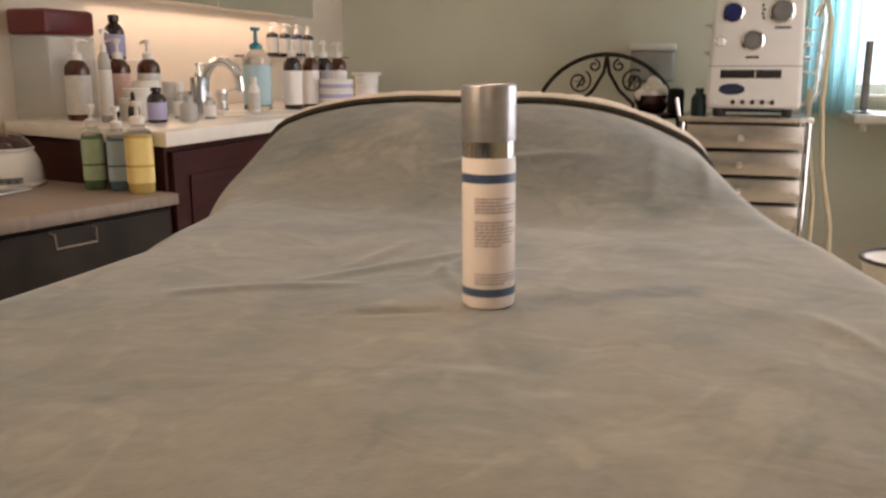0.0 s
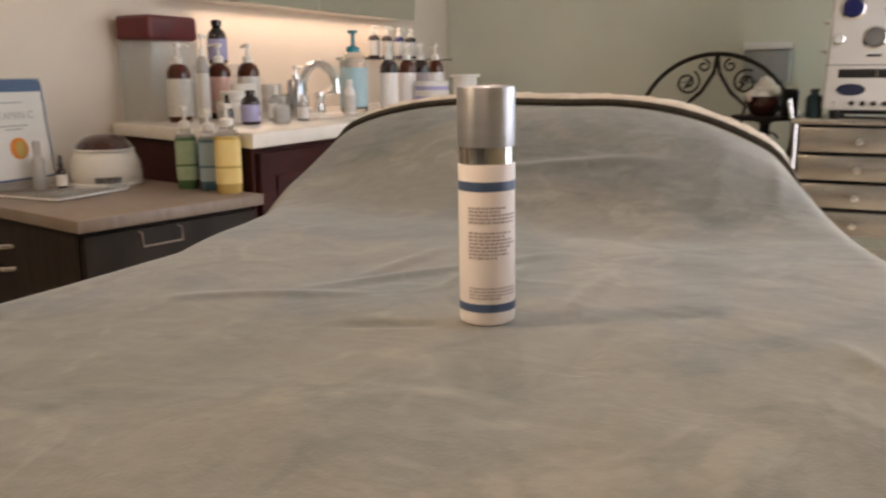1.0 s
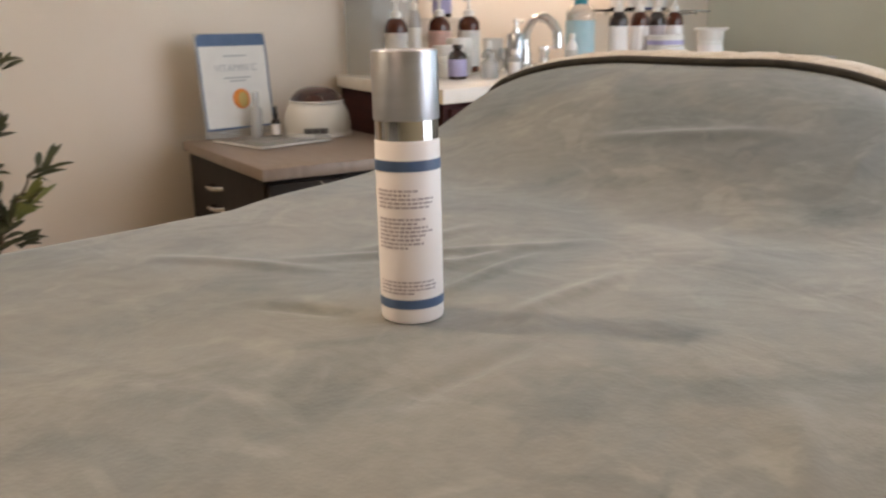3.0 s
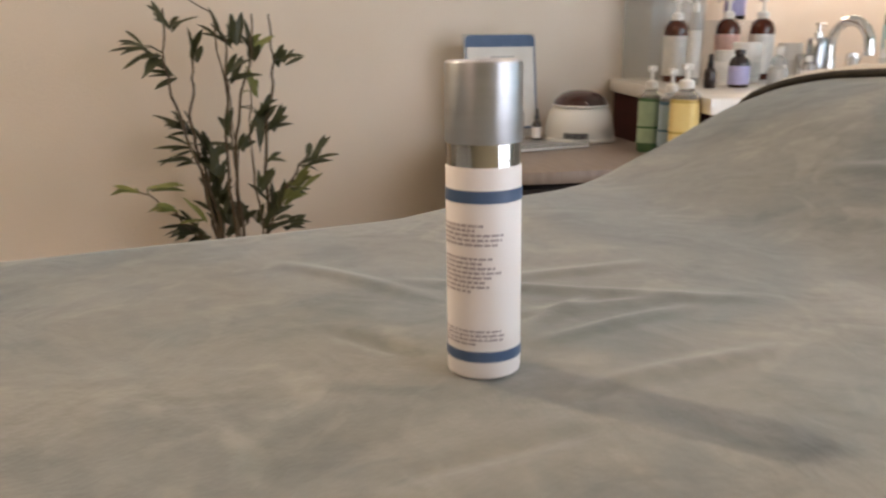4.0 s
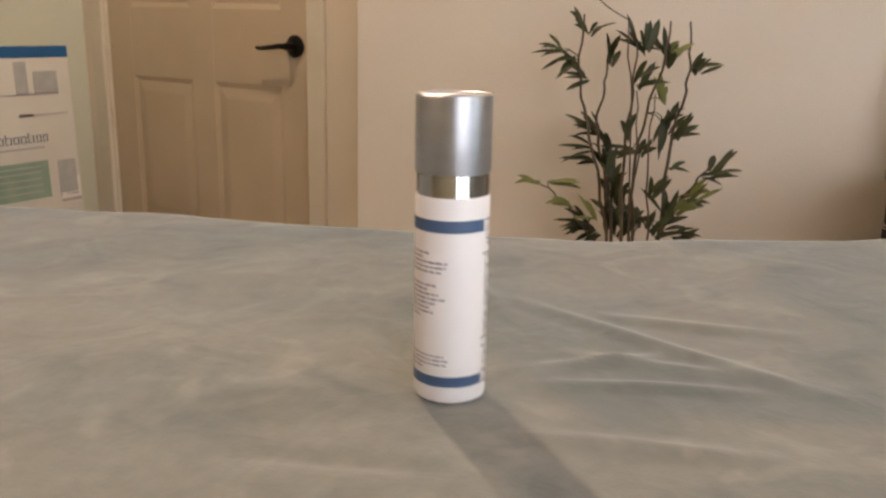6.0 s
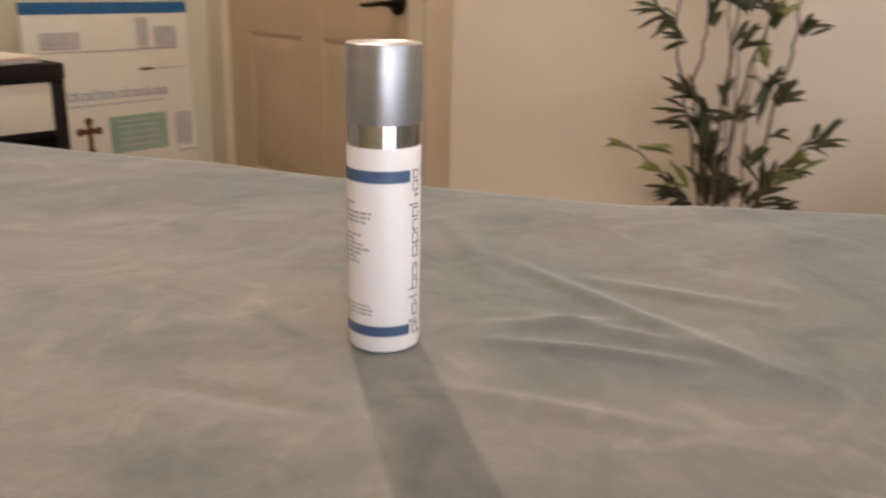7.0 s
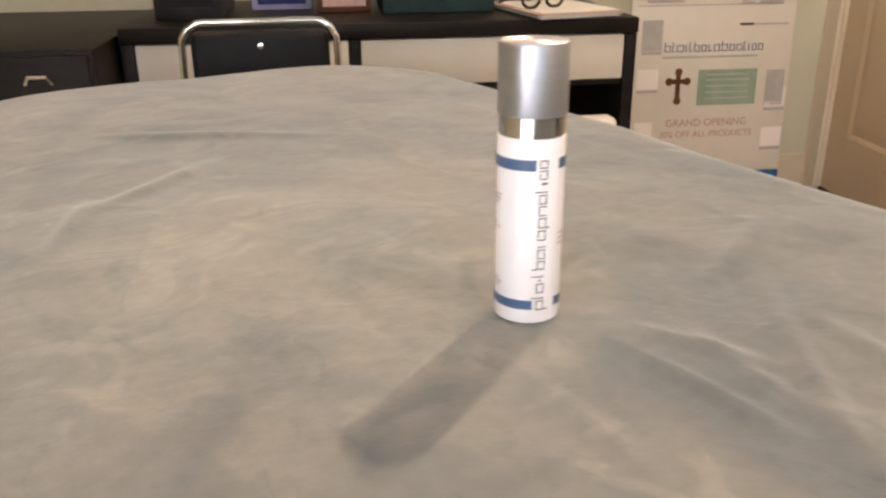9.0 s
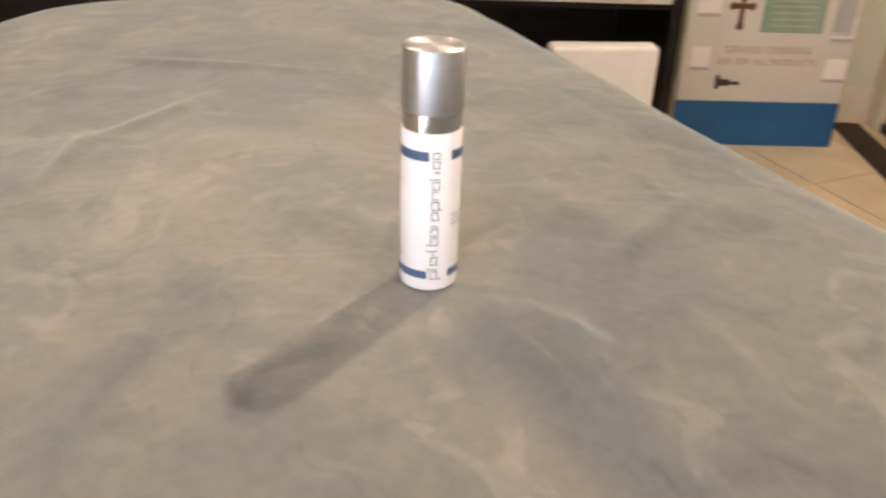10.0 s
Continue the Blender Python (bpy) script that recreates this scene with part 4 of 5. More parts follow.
def carton(name, x0, x1, y0, y1, h, material, label, category, front=None, lid=None):
    o = thing(name, DESK @ pose((x0 + x1) / 2, (y0 + y1) / 2, DKZ + 0.0005), label, category)
    hx, hy = (x1 - x0) / 2, (y1 - y0) / 2
    part("body", box(-hx, hx, -hy, hy, 0, h, 0.004), material, o)
    if front:
        part("front_label", box(-hx * 0.8, hx * 0.8, hy + 0.0002, hy + 0.0015, h * 0.15, h * 0.8), front, o, "", False)
    if lid:
        part("lid", box(-hx - 0.004, hx + 0.004, -hy - 0.004, hy + 0.004, h + 0.0005, h + 0.02, 0.004), lid, o)


carton("storage_box", -0.88, -0.60, -1.70, -1.44, 0.17, "screen_teal", "dark teal storage box on the desk", "box", None, "screen_teal")
carton("picture_box", -0.575, -0.44, -1.70, -1.50, 0.10, "wood_toy", "small box with a peach picture on the desk", "box", "pink_label")
carton("tissue_box", -0.425, -0.27, -1.72, -1.60, 0.09, "lavender_label", "lavender tissue box on the desk", "box", "cobalt")
carton("speaker", -0.215, -0.06, -1.72, -1.40, 0.20, "black_plastic", "black loudspeaker on the desk", "speaker", "black_vinyl")
_pp = thing("paper_stack", DESK @ pose(-1.03, -1.42, DKZ + 0.0005, 0, 0, 12), "loose stack of papers and leaflets on the desk", "papers")
for _i in range(7):
    part("sheet", box(-0.105 + 0.006 * (_i % 3), 0.105 + 0.006 * (_i % 3), -0.145, 0.145 + 0.01 * (_i % 2), 0.0022 * _i, 0.0022 * _i + 0.0018), "pink_label" if _i == 5 else "paper", _pp, "", False)
_gl = thing("eyeglasses", DESK @ pose(-0.985, -1.36, DKZ + 0.017, 0, 0, 25), "folded black eyeglasses lying on the papers", "glasses")
for _x in (-0.036, 0.036):
    part("rim", tube([(_x + 0.027 * math.cos(radians(a)), 0, 0.022 + 0.021 * math.sin(radians(a))) for a in range(0, 360, 30)], 0.004, 8, closed=True), "black_plastic", _gl)
    part("temple", tube([(_x * 1.8, 0, 0.026), (_x * 1.7, -0.06, 0.02), (_x * 1.2, -0.12, 0.006)], 0.003, 8), "black_plastic", _gl)
part("bridge", tube([(-0.009, 0, 0.028), (0, 0, 0.032), (0.009, 0, 0.028)], 0.003, 8), "black_plastic", _gl)

# ---------------------------------------------------------------- pump bottles and jars


def pump_bottle(x, y, z, r, h, body, label_mat, label, pump="white_plastic", turn=40, group="", pump_h=0.055):
    o = thing("pump_bottle", pose(x, y, z + 0.0004, 0, 0, turn), label, "bottle", group)
    part("body", lathe([(0, 0), (r * 0.94, 0), (r, r * 0.08), (r, h * 0.80), (r * 0.97, h * 0.86), (r * 0.82, h * 0.93), (r * 0.5, h * 0.985), (r * 0.36, h), (0, h)], 28), body, o)
    if label_mat:
        part("front_label", wrap(r, 0, 360, h * 0.10, h * 0.74, 28, thick=0.0008), label_mat, o, "", True)
    nr = r * 0.36
    p = part("pump", lathe([(0, h - 0.002), (nr * 1.3, h - 0.002), (nr * 1.3, h + 0.014), (nr * 0.9, h + 0.017), (nr * 0.42, h + 0.02), (nr * 0.36, h + pump_h - 0.012), (nr * 0.9, h + pump_h - 0.011), (nr * 1.0, h + pump_h), (0, h + pump_h + 0.002)], 18), pump, o)
    part("nozzle", tube([(0, 0, h + pump_h - 0.005), (r * 0.6, 0, h + pump_h - 0.004), (r * 1.05, 0, h + pump_h - 0.010)], 0.0042, 8, taper=0.75), pump, p)
    return o


def cap_bottle(x, y, z, r, h, body, label_mat, label, cap="black_plastic", cap_h=0.02, group="", category="bottle"):
    o = thing("bottle", pose(x, y, z + 0.0004), label, category, group)
    part("body", lathe([(0, 0), (r * 0.94, 0), (r, r * 0.1), (r, h * 0.74), (r * 0.85, h * 0.86), (r * 0.45, h * 0.96), (r * 0.42, h), (0, h)], 24), body, o)
    if label_mat:
        part("front_label", wrap(r, 0, 360, h * 0.10, h * 0.66, 24, thick=0.0008), label_mat, o)
    part("cap", lathe([(0, h), (r * 0.55, h), (r * 0.56, h + cap_h * 0.9), (r * 0.48, h + cap_h), (0, h + cap_h)], 20), cap, o)
    return o


def dropper_bottle(x, y, z, r, h, label, label_mat="pale_label"):
    o = cap_bottle(x, y, z, r, h, "dark_bottle", label_mat, label, "black_plastic", h * 0.22)
    part("rubber_bulb", lathe([(0, h * 1.21), (r * 0.36, h * 1.21), (r * 0.40, h * 1.36), (r * 0.34, h * 1.52), (r * 0.15, h * 1.58), (0, h * 1.585)], 16), "black_plastic", o)
    return o


def jar(x, y, z, r, h, label, lid="white_plastic", body="white_plastic", band=None, name="cream_jar"):
    o = thing(name, pose(x, y, z + 0.0004), label, "jar")
    part("body", lathe([(0, 0), (r * 0.94, 0), (r * 0.98, h * 0.04), (r * 0.98, h * 0.62), (0, h * 0.62)], 32), body, o)
    if band:
        part("band", wrap(r * 0.98, 0, 360, h * 0.12, h * 0.52, 32, thick=0.0008), band, o)
    part("lid", lathe([(0, h * 0.63), (r, h * 0.63), (r * 1.02, h * 0.66), (r * 1.02, h * 0.95), (r * 0.97, h), (0, h)], 32), lid, o)
    return o


G = "pump bottles on the countertop"
pump_bottle(-1.525, 1.400, VZ, 0.033, 0.165, "amber", "pale_label", "amber pump bottle with a pale label on the countertop", "white_plastic", group=G)
pump_bottle(-1.545, 1.600, VZ, 0.034, 0.170, "amber", "pink_label", "amber pump bottle with a pink label on the countertop", "white_plastic", turn=200, group=G)
pump_bottle(-1.505, 1.690, VZ, 0.034, 0.170, "amber", "pale_label", "amber pump bottle with a pale label on the countertop", "white_plastic", turn=160, group=G)
pump_bottle(-1.390, 1.345, VZ, 0.0165, 0.185, "frost", "pale_label", "slim clear pump bottle with a silver neck on the countertop", "white_plastic", turn=60)
pump_bottle(-1.335, 2.045, VZ, 0.047, 0.205, "cloudy", "pale_teal", "large clear bottle with teal pump and label on the countertop", "teal_plastic", turn=120, pump_h=0.07)
G2 = "dark pump bottles in a row"
for _i, (_x, _y, _b) in enumerate(((-1.245, 2.13, "dark_bottle"), (-1.215, 2.21, "amber"), (-1.205, 2.30, "dark_bottle"), (-1.195, 2.40, "amber"))):
    pump_bottle(_x, _y, VZ, 0.031, 0.180, _b, "label_white" if _i != 2 else "ink", "dark brown pump bottle with a white label on the countertop" if _i != 2 else "dark brown pump bottle with a grey label on the countertop", turn=100 + 20 * _i, group=G2)
cap_bottle(-1.262, 1.380, VZ, 0.025, 0.080, "dark_bottle", "lavender_label", "small dark bottle with a lavender label on the countertop", "dark_bottle", 0.012)
dropper_bottle(-1.275, 1.300, VZ, 0.0145, 0.052, "small black dropper bottle on the countertop", None)
jar(-1.375, 1.445, VZ, 0.045, 0.060, "white cream jar with a wide lid on the countertop")
jar(-1.370, 1.450, VZ + 0.061, 0.040, 0.026, "flat white jar stacked on a larger jar")
jar(-1.425, 1.560, VZ, 0.038, 0.105, "tall white cream jar on the countertop", band="pale_label")
_sd = thing("soap_dispenser", pose(-1.400, 1.795, VZ + 0.0005), "brushed silver soap dispenser beside the faucet", "dispenser")
part("body", lathe([(0, 0), (0.026, 0), (0.028, 0.004), (0.028, 0.110), (0.024, 0.116), (0, 0.117)], 28), "steel", _sd)
_sp = part("pump", lathe([(0, 0.1175), (0.012, 0.1175), (0.011, 0.13), (0.005, 0.132), (0.005, 0.148), (0.010, 0.149), (0.010, 0.156), (0, 0.157)], 16), "chrome", _sd)
part("nozzle", tube([(0, 0, 0.152), (0.035, -0.01, 0.150)], 0.004, 8), "chrome", _sp)
jar(-1.500, 1.800, VZ, 0.034, 0.10, "white capped jar with a pale label beside the faucet", band="pale_label")
cap_bottle(-1.225, 1.470, VZ, 0.024, 0.055, "frost", None, "small clear jar on the countertop", "frost", 0.014, category="jar")
cap_bottle(-1.310, 1.560, VZ, 0.019, 0.075, "frost", "label_white", "small white-labelled bottle on the countertop", "white_plastic", 0.022)
cap_bottle(-1.225, 1.575, VZ, 0.016, 0.060, "frost", "label_white", "small clear vial on the countertop", "white_plastic", 0.015)
cap_bottle(-1.280, 1.925, VZ, 0.018, 0.095, "label_white", "pale_label", "slim white bottle beside the faucet", "white_plastic", 0.018)
for _i in range(3):
    jar(-1.130, 2.235, VZ + 0.0345 * _i, 0.060, 0.034, "flat white jar with a pale blue band, in a stack", band="lavender_label")
_wide = jar(-1.180, 2.640, VZ, 0.046, 0.120, "white jar with a wide white lid on the countertop", band="label_white")
part("rim", lathe([(0.046, 0.113), (0.058, 0.113), (0.060, 0.118), (0.058, 0.124), (0.0, 0.124)], 32), "white_plastic", _wide, "wide white lid")

# glass wall shelf with four bottles and a riser
_sh = thing("wall_shelf", pose(X_L, 2.98, 0.962), "thin clear glass shelf on the wall above the countertop", "shelf")
part("plate", box(0.003, 0.15, -0.42, 0.42, 0, 0.008, 0.002), "clear", _sh)
for _y in (-0.36, 0.36):
    part("bracket", box(0.001, 0.11, _y - 0.008, _y + 0.008, -0.014, -0.001, 0.002), "chrome", _sh)
for _i, _m in enumerate(("dark_bottle", "dark_bottle", "cobalt", "dark_bottle")):
    pump_bottle(-1.625, 2.70 + 0.112 * _i, 0.970, 0.025, 0.095, _m, "pale_label", "small dark pump bottle with a pale label on the glass shelf" if _m != "cobalt" else "small cobalt blue pump bottle on the glass shelf", turn=30 * _i, group="bottles on the glass shelf", pump_h=0.036)
_ri = thing("acrylic_riser", pose(-1.63, 1.69, VZ + 0.0005), "clear acrylic riser block on the countertop", "riser")
part("block", box(-0.06, 0.06, -0.05, 0.05, 0, 0.165, 0.004), "thin_clear", _ri)
cap_bottle(-1.62, 1.69, VZ + 0.166, 0.030, 0.115, "dark_bottle", "lavender_label", "dark bottle with a lavender label on the riser", "dark_bottle", 0.02)

# wall dispenser with a maroon cover
_d = thing("glove_dispenser", pose(X_L, 1.445, 0), "clear empty dispenser tank with a maroon cover beside the mirror cabinet", "dispenser")
part("cover", box(0.03, 0.16, -0.10, 0.10, 1.005, 1.075, 0.012, 3), "maroon", _d, "maroon cover")
for _k in ((0.034, 0.156, -0.095, -0.092), (0.034, 0.156, 0.092, 0.095), (0.153, 0.156, -0.0915, 0.0915), (0.034, 0.037, -0.0915, 0.0915)):
    part("tank_wall", box(*_k, 0.776, 1.004), "thin_clear", _d, "clear tank wall", False)

# ---------------------------------------------------------------- on the side table
G3 = "coloured pump bottles on the side table"


def tonic_bottle(x, y, w, h, liquid, label_mat, label, turn):
    """Soft-cornered flat bottle, with clear shoulders, a wrapped label and a white pump."""
    o = thing("pump_bottle", pose(x, y, SZ + 0.0004, 0, 0, turn), label, "bottle", G3)

    def loft(rings, n=36, cap=True):
        b, last = bmesh.new(), None
        for rx, ry, z in rings:
            row = []
            for i in range(n):
                c, q = math.cos(2 * math.pi * i / n), math.sin(2 * math.pi * i / n)
                row.append(b.verts.new((rx * math.copysign(abs(c) ** 0.5, c), ry * math.copysign(abs(q) ** 0.5, q), z)))
            if last:
                for i in range(n):
                    b.faces.new((last[i], last[(i + 1) % n], row[(i + 1) % n], row[i]))
            elif cap:
                b.faces.new(row[::-1])
            last = row
        if cap:
            b.faces.new(last)
        return b

    d = w * 0.72
    part("body", loft(((w * 0.9, d * 0.88, 0), (w, d, 0.006), (w, d, h * 0.89))), liquid, o)
    part("shoulder", loft(((w, d, h * 0.892), (w * 0.95, d * 0.94, h * 0.93), (w * 0.72, d * 0.72, h * 0.972), (w * 0.4, d * 0.55, h), (w * 0.38, d * 0.52, h + 0.006))), "cloudy", o, "clear shoulder above the liquid")
    part("front_label", loft(((w + 0.0007, d + 0.0007, h * 0.16), (w + 0.0007, d + 0.0007, h * 0.84)), cap=False), label_mat, o)
    part("label_stripe", loft(((w + 0.0012, d + 0.0012, h * 0.40), (w + 0.0012, d + 0.0012, h * 0.435)), cap=False), liquid, o)
    p = part("pump", lathe([(0, h + 0.0062), (w * 0.42, h + 0.0062), (w * 0.42, h + 0.020), (w * 0.3, h + 0.023), (w * 0.13, h + 0.025), (w * 0.12, h + 0.044), (w * 0.3, h + 0.045), (w * 0.33, h + 0.056), (0, h + 0.058)], 20), "white_plastic", o)
    part("nozzle", tube([(0, 0, h + 0.051), (w * 0.6, 0, h + 0.052), (w * 0.95, 0, h + 0.046)], 0.0042, 8, taper=0.75), "white_plastic", p)
    return o


tonic_bottle(-1.245, 1.100, 0.034, 0.140, "green_liquid", "green_label", "green tonic pump bottle on the side table", -50)
tonic_bottle(-1.180, 1.106, 0.033, 0.136, "blue_liquid", "blue_label", "pale blue tonic pump bottle on the side table", -50)
tonic_bottle(-1.100, 1.078, 0.041, 0.150, "yellow_liquid", "pale_yellow", "yellow tonic pump bottle on the side table", -50)


def wax_warmer():
    o = thing("wax_warmer", pose(-1.482, 1.066, SZ + 0.0005, 0, 0, -40) @ Matrix.Diagonal((0.91, 0.91, 0.94, 1)), "cream domed wax warmer with a brown lid on the side table", "wax warmer")
    part("base", lathe([(0, 0), (0.088, 0), (0.094, 0.004), (0.095, 0.012), (0.098, 0.018), (0.097, 0.035), (0.092, 0.062), (0.082, 0.083), (0.074, 0.092), (0.070, 0.094), (0, 0.094)], 40), "machine", o)
    part("foot_ring", lathe([(0.090, 0.0), (0.1, 0.001), (0.1015, 0.007), (0.099, 0.012), (0.09, 0.012)], 40), "machine", o)
    part("lid", lathe([(0.076, 0.0945), (0.077, 0.098), (0.070, 0.112), (0.052, 0.127), (0.028, 0.135), (0, 0.137)], 40), "brown_lid", o, "translucent brown lid")
    part("rim", lathe([(0.072, 0.093), (0.079, 0.093), (0.080, 0.097), (0.076, 0.099), (0.072, 0.098)], 40), "white_plastic", o)
    part("control_plate", wrap(0.0985, -20, 20, 0.013, 0.029, 8, thick=0.0015), "dial", o, "grey control plate")
    for a in (-11, 0, 11):
        part("button", wrap(0.1, a - 3, a + 3, 0.015, 0.025, 3, thick=0.002), "ink_dark", o)


wax_warmer()


def sign_holder():
    o = thing("sign_holder", pose(-1.575, 0.895, SZ + 0.0005, 0, 0, 92), "clear acrylic holder with a blue-topped white leaflet", "sign holder")
    # local x runs along the face, -y is the front
    w, h = 0.104, 0.262
    tilt = pose(0, 0, 0.004, -6, 0, 0)
    part("back_plate", join(bmesh.new(), box(-w - 0.004, w + 0.004, 0.004, 0.007, 0, h + 0.003, 0.001), tilt), "thin_clear", o, "clear acrylic plate")
    corner = [(math.cos(radians(a)) * 0.016, math.sin(radians(a)) * 0.016) for a in range(0, 91, 15)]
    crown = [(w - 0.016 + x, h - 0.016 + z) for x, z in corner] + [(-w + 0.016 - x, h - 0.016 + z) for x, z in reversed(corner)]

    def rounded(z0, y0, y1):
        b = bmesh.new()
        f = b.faces.new([b.verts.new((x, y0, z)) for x, z in [(-w, z0), (w, z0)] + crown])
        r = bmesh.ops.extrude_face_region(b, geom=[f])
        bmesh.ops.translate(b, verts=[v for v in r["geom"] if isinstance(v, bmesh.types.BMVert)], vec=(0, y1 - y0, 0))
        return join(bmesh.new(), b, tilt)

    leaf = part("leaflet", rounded(0.022, 0.0, 0.002), "paper", o, "white printed leaflet", False)
    part("header_band", rounded(h - 0.030, -0.0008, 0.0002), "label_blue", leaf, "slate blue header band", False)
    part("edge_band", join(bmesh.new(), box(-w, w, -0.0008, 0.0002, 0.022, 0.027), tilt), "label_blue", leaf, "slate blue foot line")
    part("lettering", join(bmesh.new(), text_mesh("VITAMIN C", 0.026), tilt @ pose(0.004, -0.0008, 0.176, 90, 0, 0)), "banner_grey", leaf, "pale grey lettering", False)
    for z, x0, x1 in ((0.150, -0.035, 0.045), (0.142, -0.02, 0.03), (0.205, -0.03, 0.04)):
        part("printed_line", join(bmesh.new(), box(x0, x1, -0.0008, 0.0002, z, z + 0.004), tilt), "banner_grey", leaf, "", False)
    for x0, x1 in ((-w, -w + 0.004), (w - 0.004, w)):
        part("side_line", join(bmesh.new(), box(x0, x1, -0.0008, 0.0002, 0.027, h - 0.030), tilt), "label_blue", leaf, "", False)
    part("orange_picture", join(bmesh.new(), lathe([(0, 0), (0.026, 0), (0.026, 0.0009), (0, 0.0009)], 28), tilt @ pose(0.010, -0.0001, 0.098, 90, 0, 0)), "orange", leaf, "printed orange half")
    part("orange_picture", join(bmesh.new(), lathe([(0, 0), (0.018, 0), (0.018, 0.0004), (0, 0.0004)], 24), tilt @ pose(0.014, -0.0012, 0.096, 90, 0, 0) @ Matrix.Diagonal((0.8, 1.1, 1, 1))), "yellow_liquid", leaf, "paler orange flesh")
    t = thing("acrylic_tray", pose(-1.455, 0.895, SZ + 0.0005, 0, 0, 1), "low clear acrylic display tray on the side table", "tray")
    part("plate", box(-0.092, 0.115, -0.105, 0.105, 0, 0.004, 0.001), "thin_clear", t)
    part("step", box(0.045, 0.115, -0.105, 0.105, 0.0165, 0.020, 0.001), "thin_clear", t)
    # the glint on the acrylic edge is put in as an opaque white tube
    part("rim", tube([(-0.09, -0.104, 0.006), (0.113, -0.104, 0.006), (0.113, 0.104, 0.006), (-0.09, 0.104, 0.006)], 0.0024, 6), "white_plastic", t, "white line for the glint along the acrylic edge")
    for y in (-0.105, 0.102):
        part("step_side", box(0.045, 0.115, y, y + 0.003, 0.0042, 0.0164), "thin_clear", t)
    part("step_front", box(0.112, 0.115, -0.101, 0.101, 0.0042, 0.0164), "thin_clear", t)
    cap_bottle(-1.540, 0.915, SZ + 0.0044, 0.0155, 0.085, "frost", None, "slim frosted tube bottle on the acrylic tray", "frost", 0.03)
    dropper_bottle(-1.512, 0.955, SZ + 0.0044, 0.0115, 0.050, "small black dropper bottle with a white label on the tray", "label_white")


sign_holder()

# ---------------------------------------------------------------- bamboo plant
PX, PY = -1.52, 0.225
plant = thing("bamboo_plant", pose(PX, PY, 0), "potted bamboo with thin canes and dark narrow leaves", "plant")
part("pot", lathe([(0, 0), (0.105, 0), (0.12, 0.02), (0.145, 0.24), (0.15, 0.26), (0.14, 0.262), (0.135, 0.235), (0, 0.232)], 32), "pot", plant, "dark woven pot")
_prng = random.Random(11)


def leaf_blade(b, base, d, length, width, droop):
    d = d.normalized()
    side = d.cross(Vector((0.5, 0.15, 0.85))).normalized()
    up = side.cross(d)
    last = None
    for k in range(6):
        t = k / 5
        w = width * (0.25 + 2.6 * t) * (1 - t) ** 0.8 if t < 1 else 0.0
        c = base + d * (length * t) - Vector((0, 0, droop * length * t * t))
        row = (b.verts.new(c - side * w + up * w * 0.35), b.verts.new(c), b.verts.new(c + side * w + up * w * 0.35))
        if last:
            b.faces.new((last[0], last[1], row[1], row[0]))
            b.faces.new((last[1], last[2], row[2], row[1]))
        last = row


def cane(y0, points, sprays, r=0.0045):
    """A cane in the plane of the wall: points (y, z) and leaf sprays (y, z, aim in degrees, count, young)."""
    x0 = _prng.uniform(-0.07, 0.05)
    pts = [(x0 * 0.5, y0 - PY, 0.235)]
    for i, (y, z) in enumerate(points):
        pts.append((x0 + _prng.uniform(-0.015, 0.015), y - PY, z))
    fine = []
    for i in range(len(pts) - 1):
        for k in range(4):
            fine.append(Vector(pts[i]).lerp(Vector(pts[i + 1]), k / 4) + Vector((0, 0.003 * math.sin(7 * i + 2 * k), 0)))
    fine.append(Vector(pts[-1]))
    c = part("cane", tube(fine, r, 7, taper=0.45), "cane", plant)
    dark, young = bmesh.new(), bmesh.new()
    for y, z, aim, n, light in sprays:
        p = Vector((x0 + _prng.uniform(-0.03, 0.03), y - PY, z))
        near = min(fine, key=lambda q: (q - p).length)
        if (near - p).length > 0.012:
            tube([near, near.lerp(p, 0.6) + Vector((0, 0, 0.006)), p], 0.0016, 5, young if light else dark, taper=0.7)
        for k in range(max(2, round(n * 1.05))):
            a = radians(aim + _prng.uniform(-36, 36))
            d = Vector((_prng.uniform(-0.55, 0.55), math.cos(a), math.sin(a)))
            leaf_blade(young if light else dark, p + Vector((0, 0.004 * k, -0.004 * k)), d, _prng.uniform(0.045, 0.082), _prng.uniform(0.0062, 0.0098), _prng.uniform(0.0, 0.35))
    if dark.verts:
        part("leaves", dark, "leaf", c)
    if young.verts:
        part("leaves", young, "leaf_light", c, "young yellow-green leaves")


cane(0.17, ((0.14, 0.48), (0.11, 0.62), (0.07, 0.76), (0.055, 0.84), (0.06, 0.96)), ((0.021, 0.88, 178, 3, 0), (0.015, 0.885, 160, 3, 0), (0.059, 0.93, 100, 4, 0), (0.065, 0.833, 165, 5, 0), (0.045, 0.87, 205, 4, 0), (0.07, 0.92, 50, 3, 0)))
cane(0.18, ((0.15, 0.50), (0.125, 0.62), (0.10, 0.72), (0.115, 0.80), (0.117, 0.86)), ((0.095, 0.713, 150, 7, 0), (0.10, 0.70, 115, 6, 0), (0.093, 0.673, 178, 4, 0), (0.117, 0.859, 75, 4, 0), (0.098, 0.64, 190, 4, 0), (0.13, 0.66, 100, 4, 0)))
cane(0.20, ((0.17, 0.50), (0.165, 0.66), (0.172, 0.80), (0.175, 0.90)), ((0.172, 0.819, 45, 5, 0), (0.175, 0.896, 115, 6, 0), (0.185, 0.90, 75, 5, 0), (0.13, 0.62, 100, 5, 0), (0.165, 0.70, 80, 3, 0)))
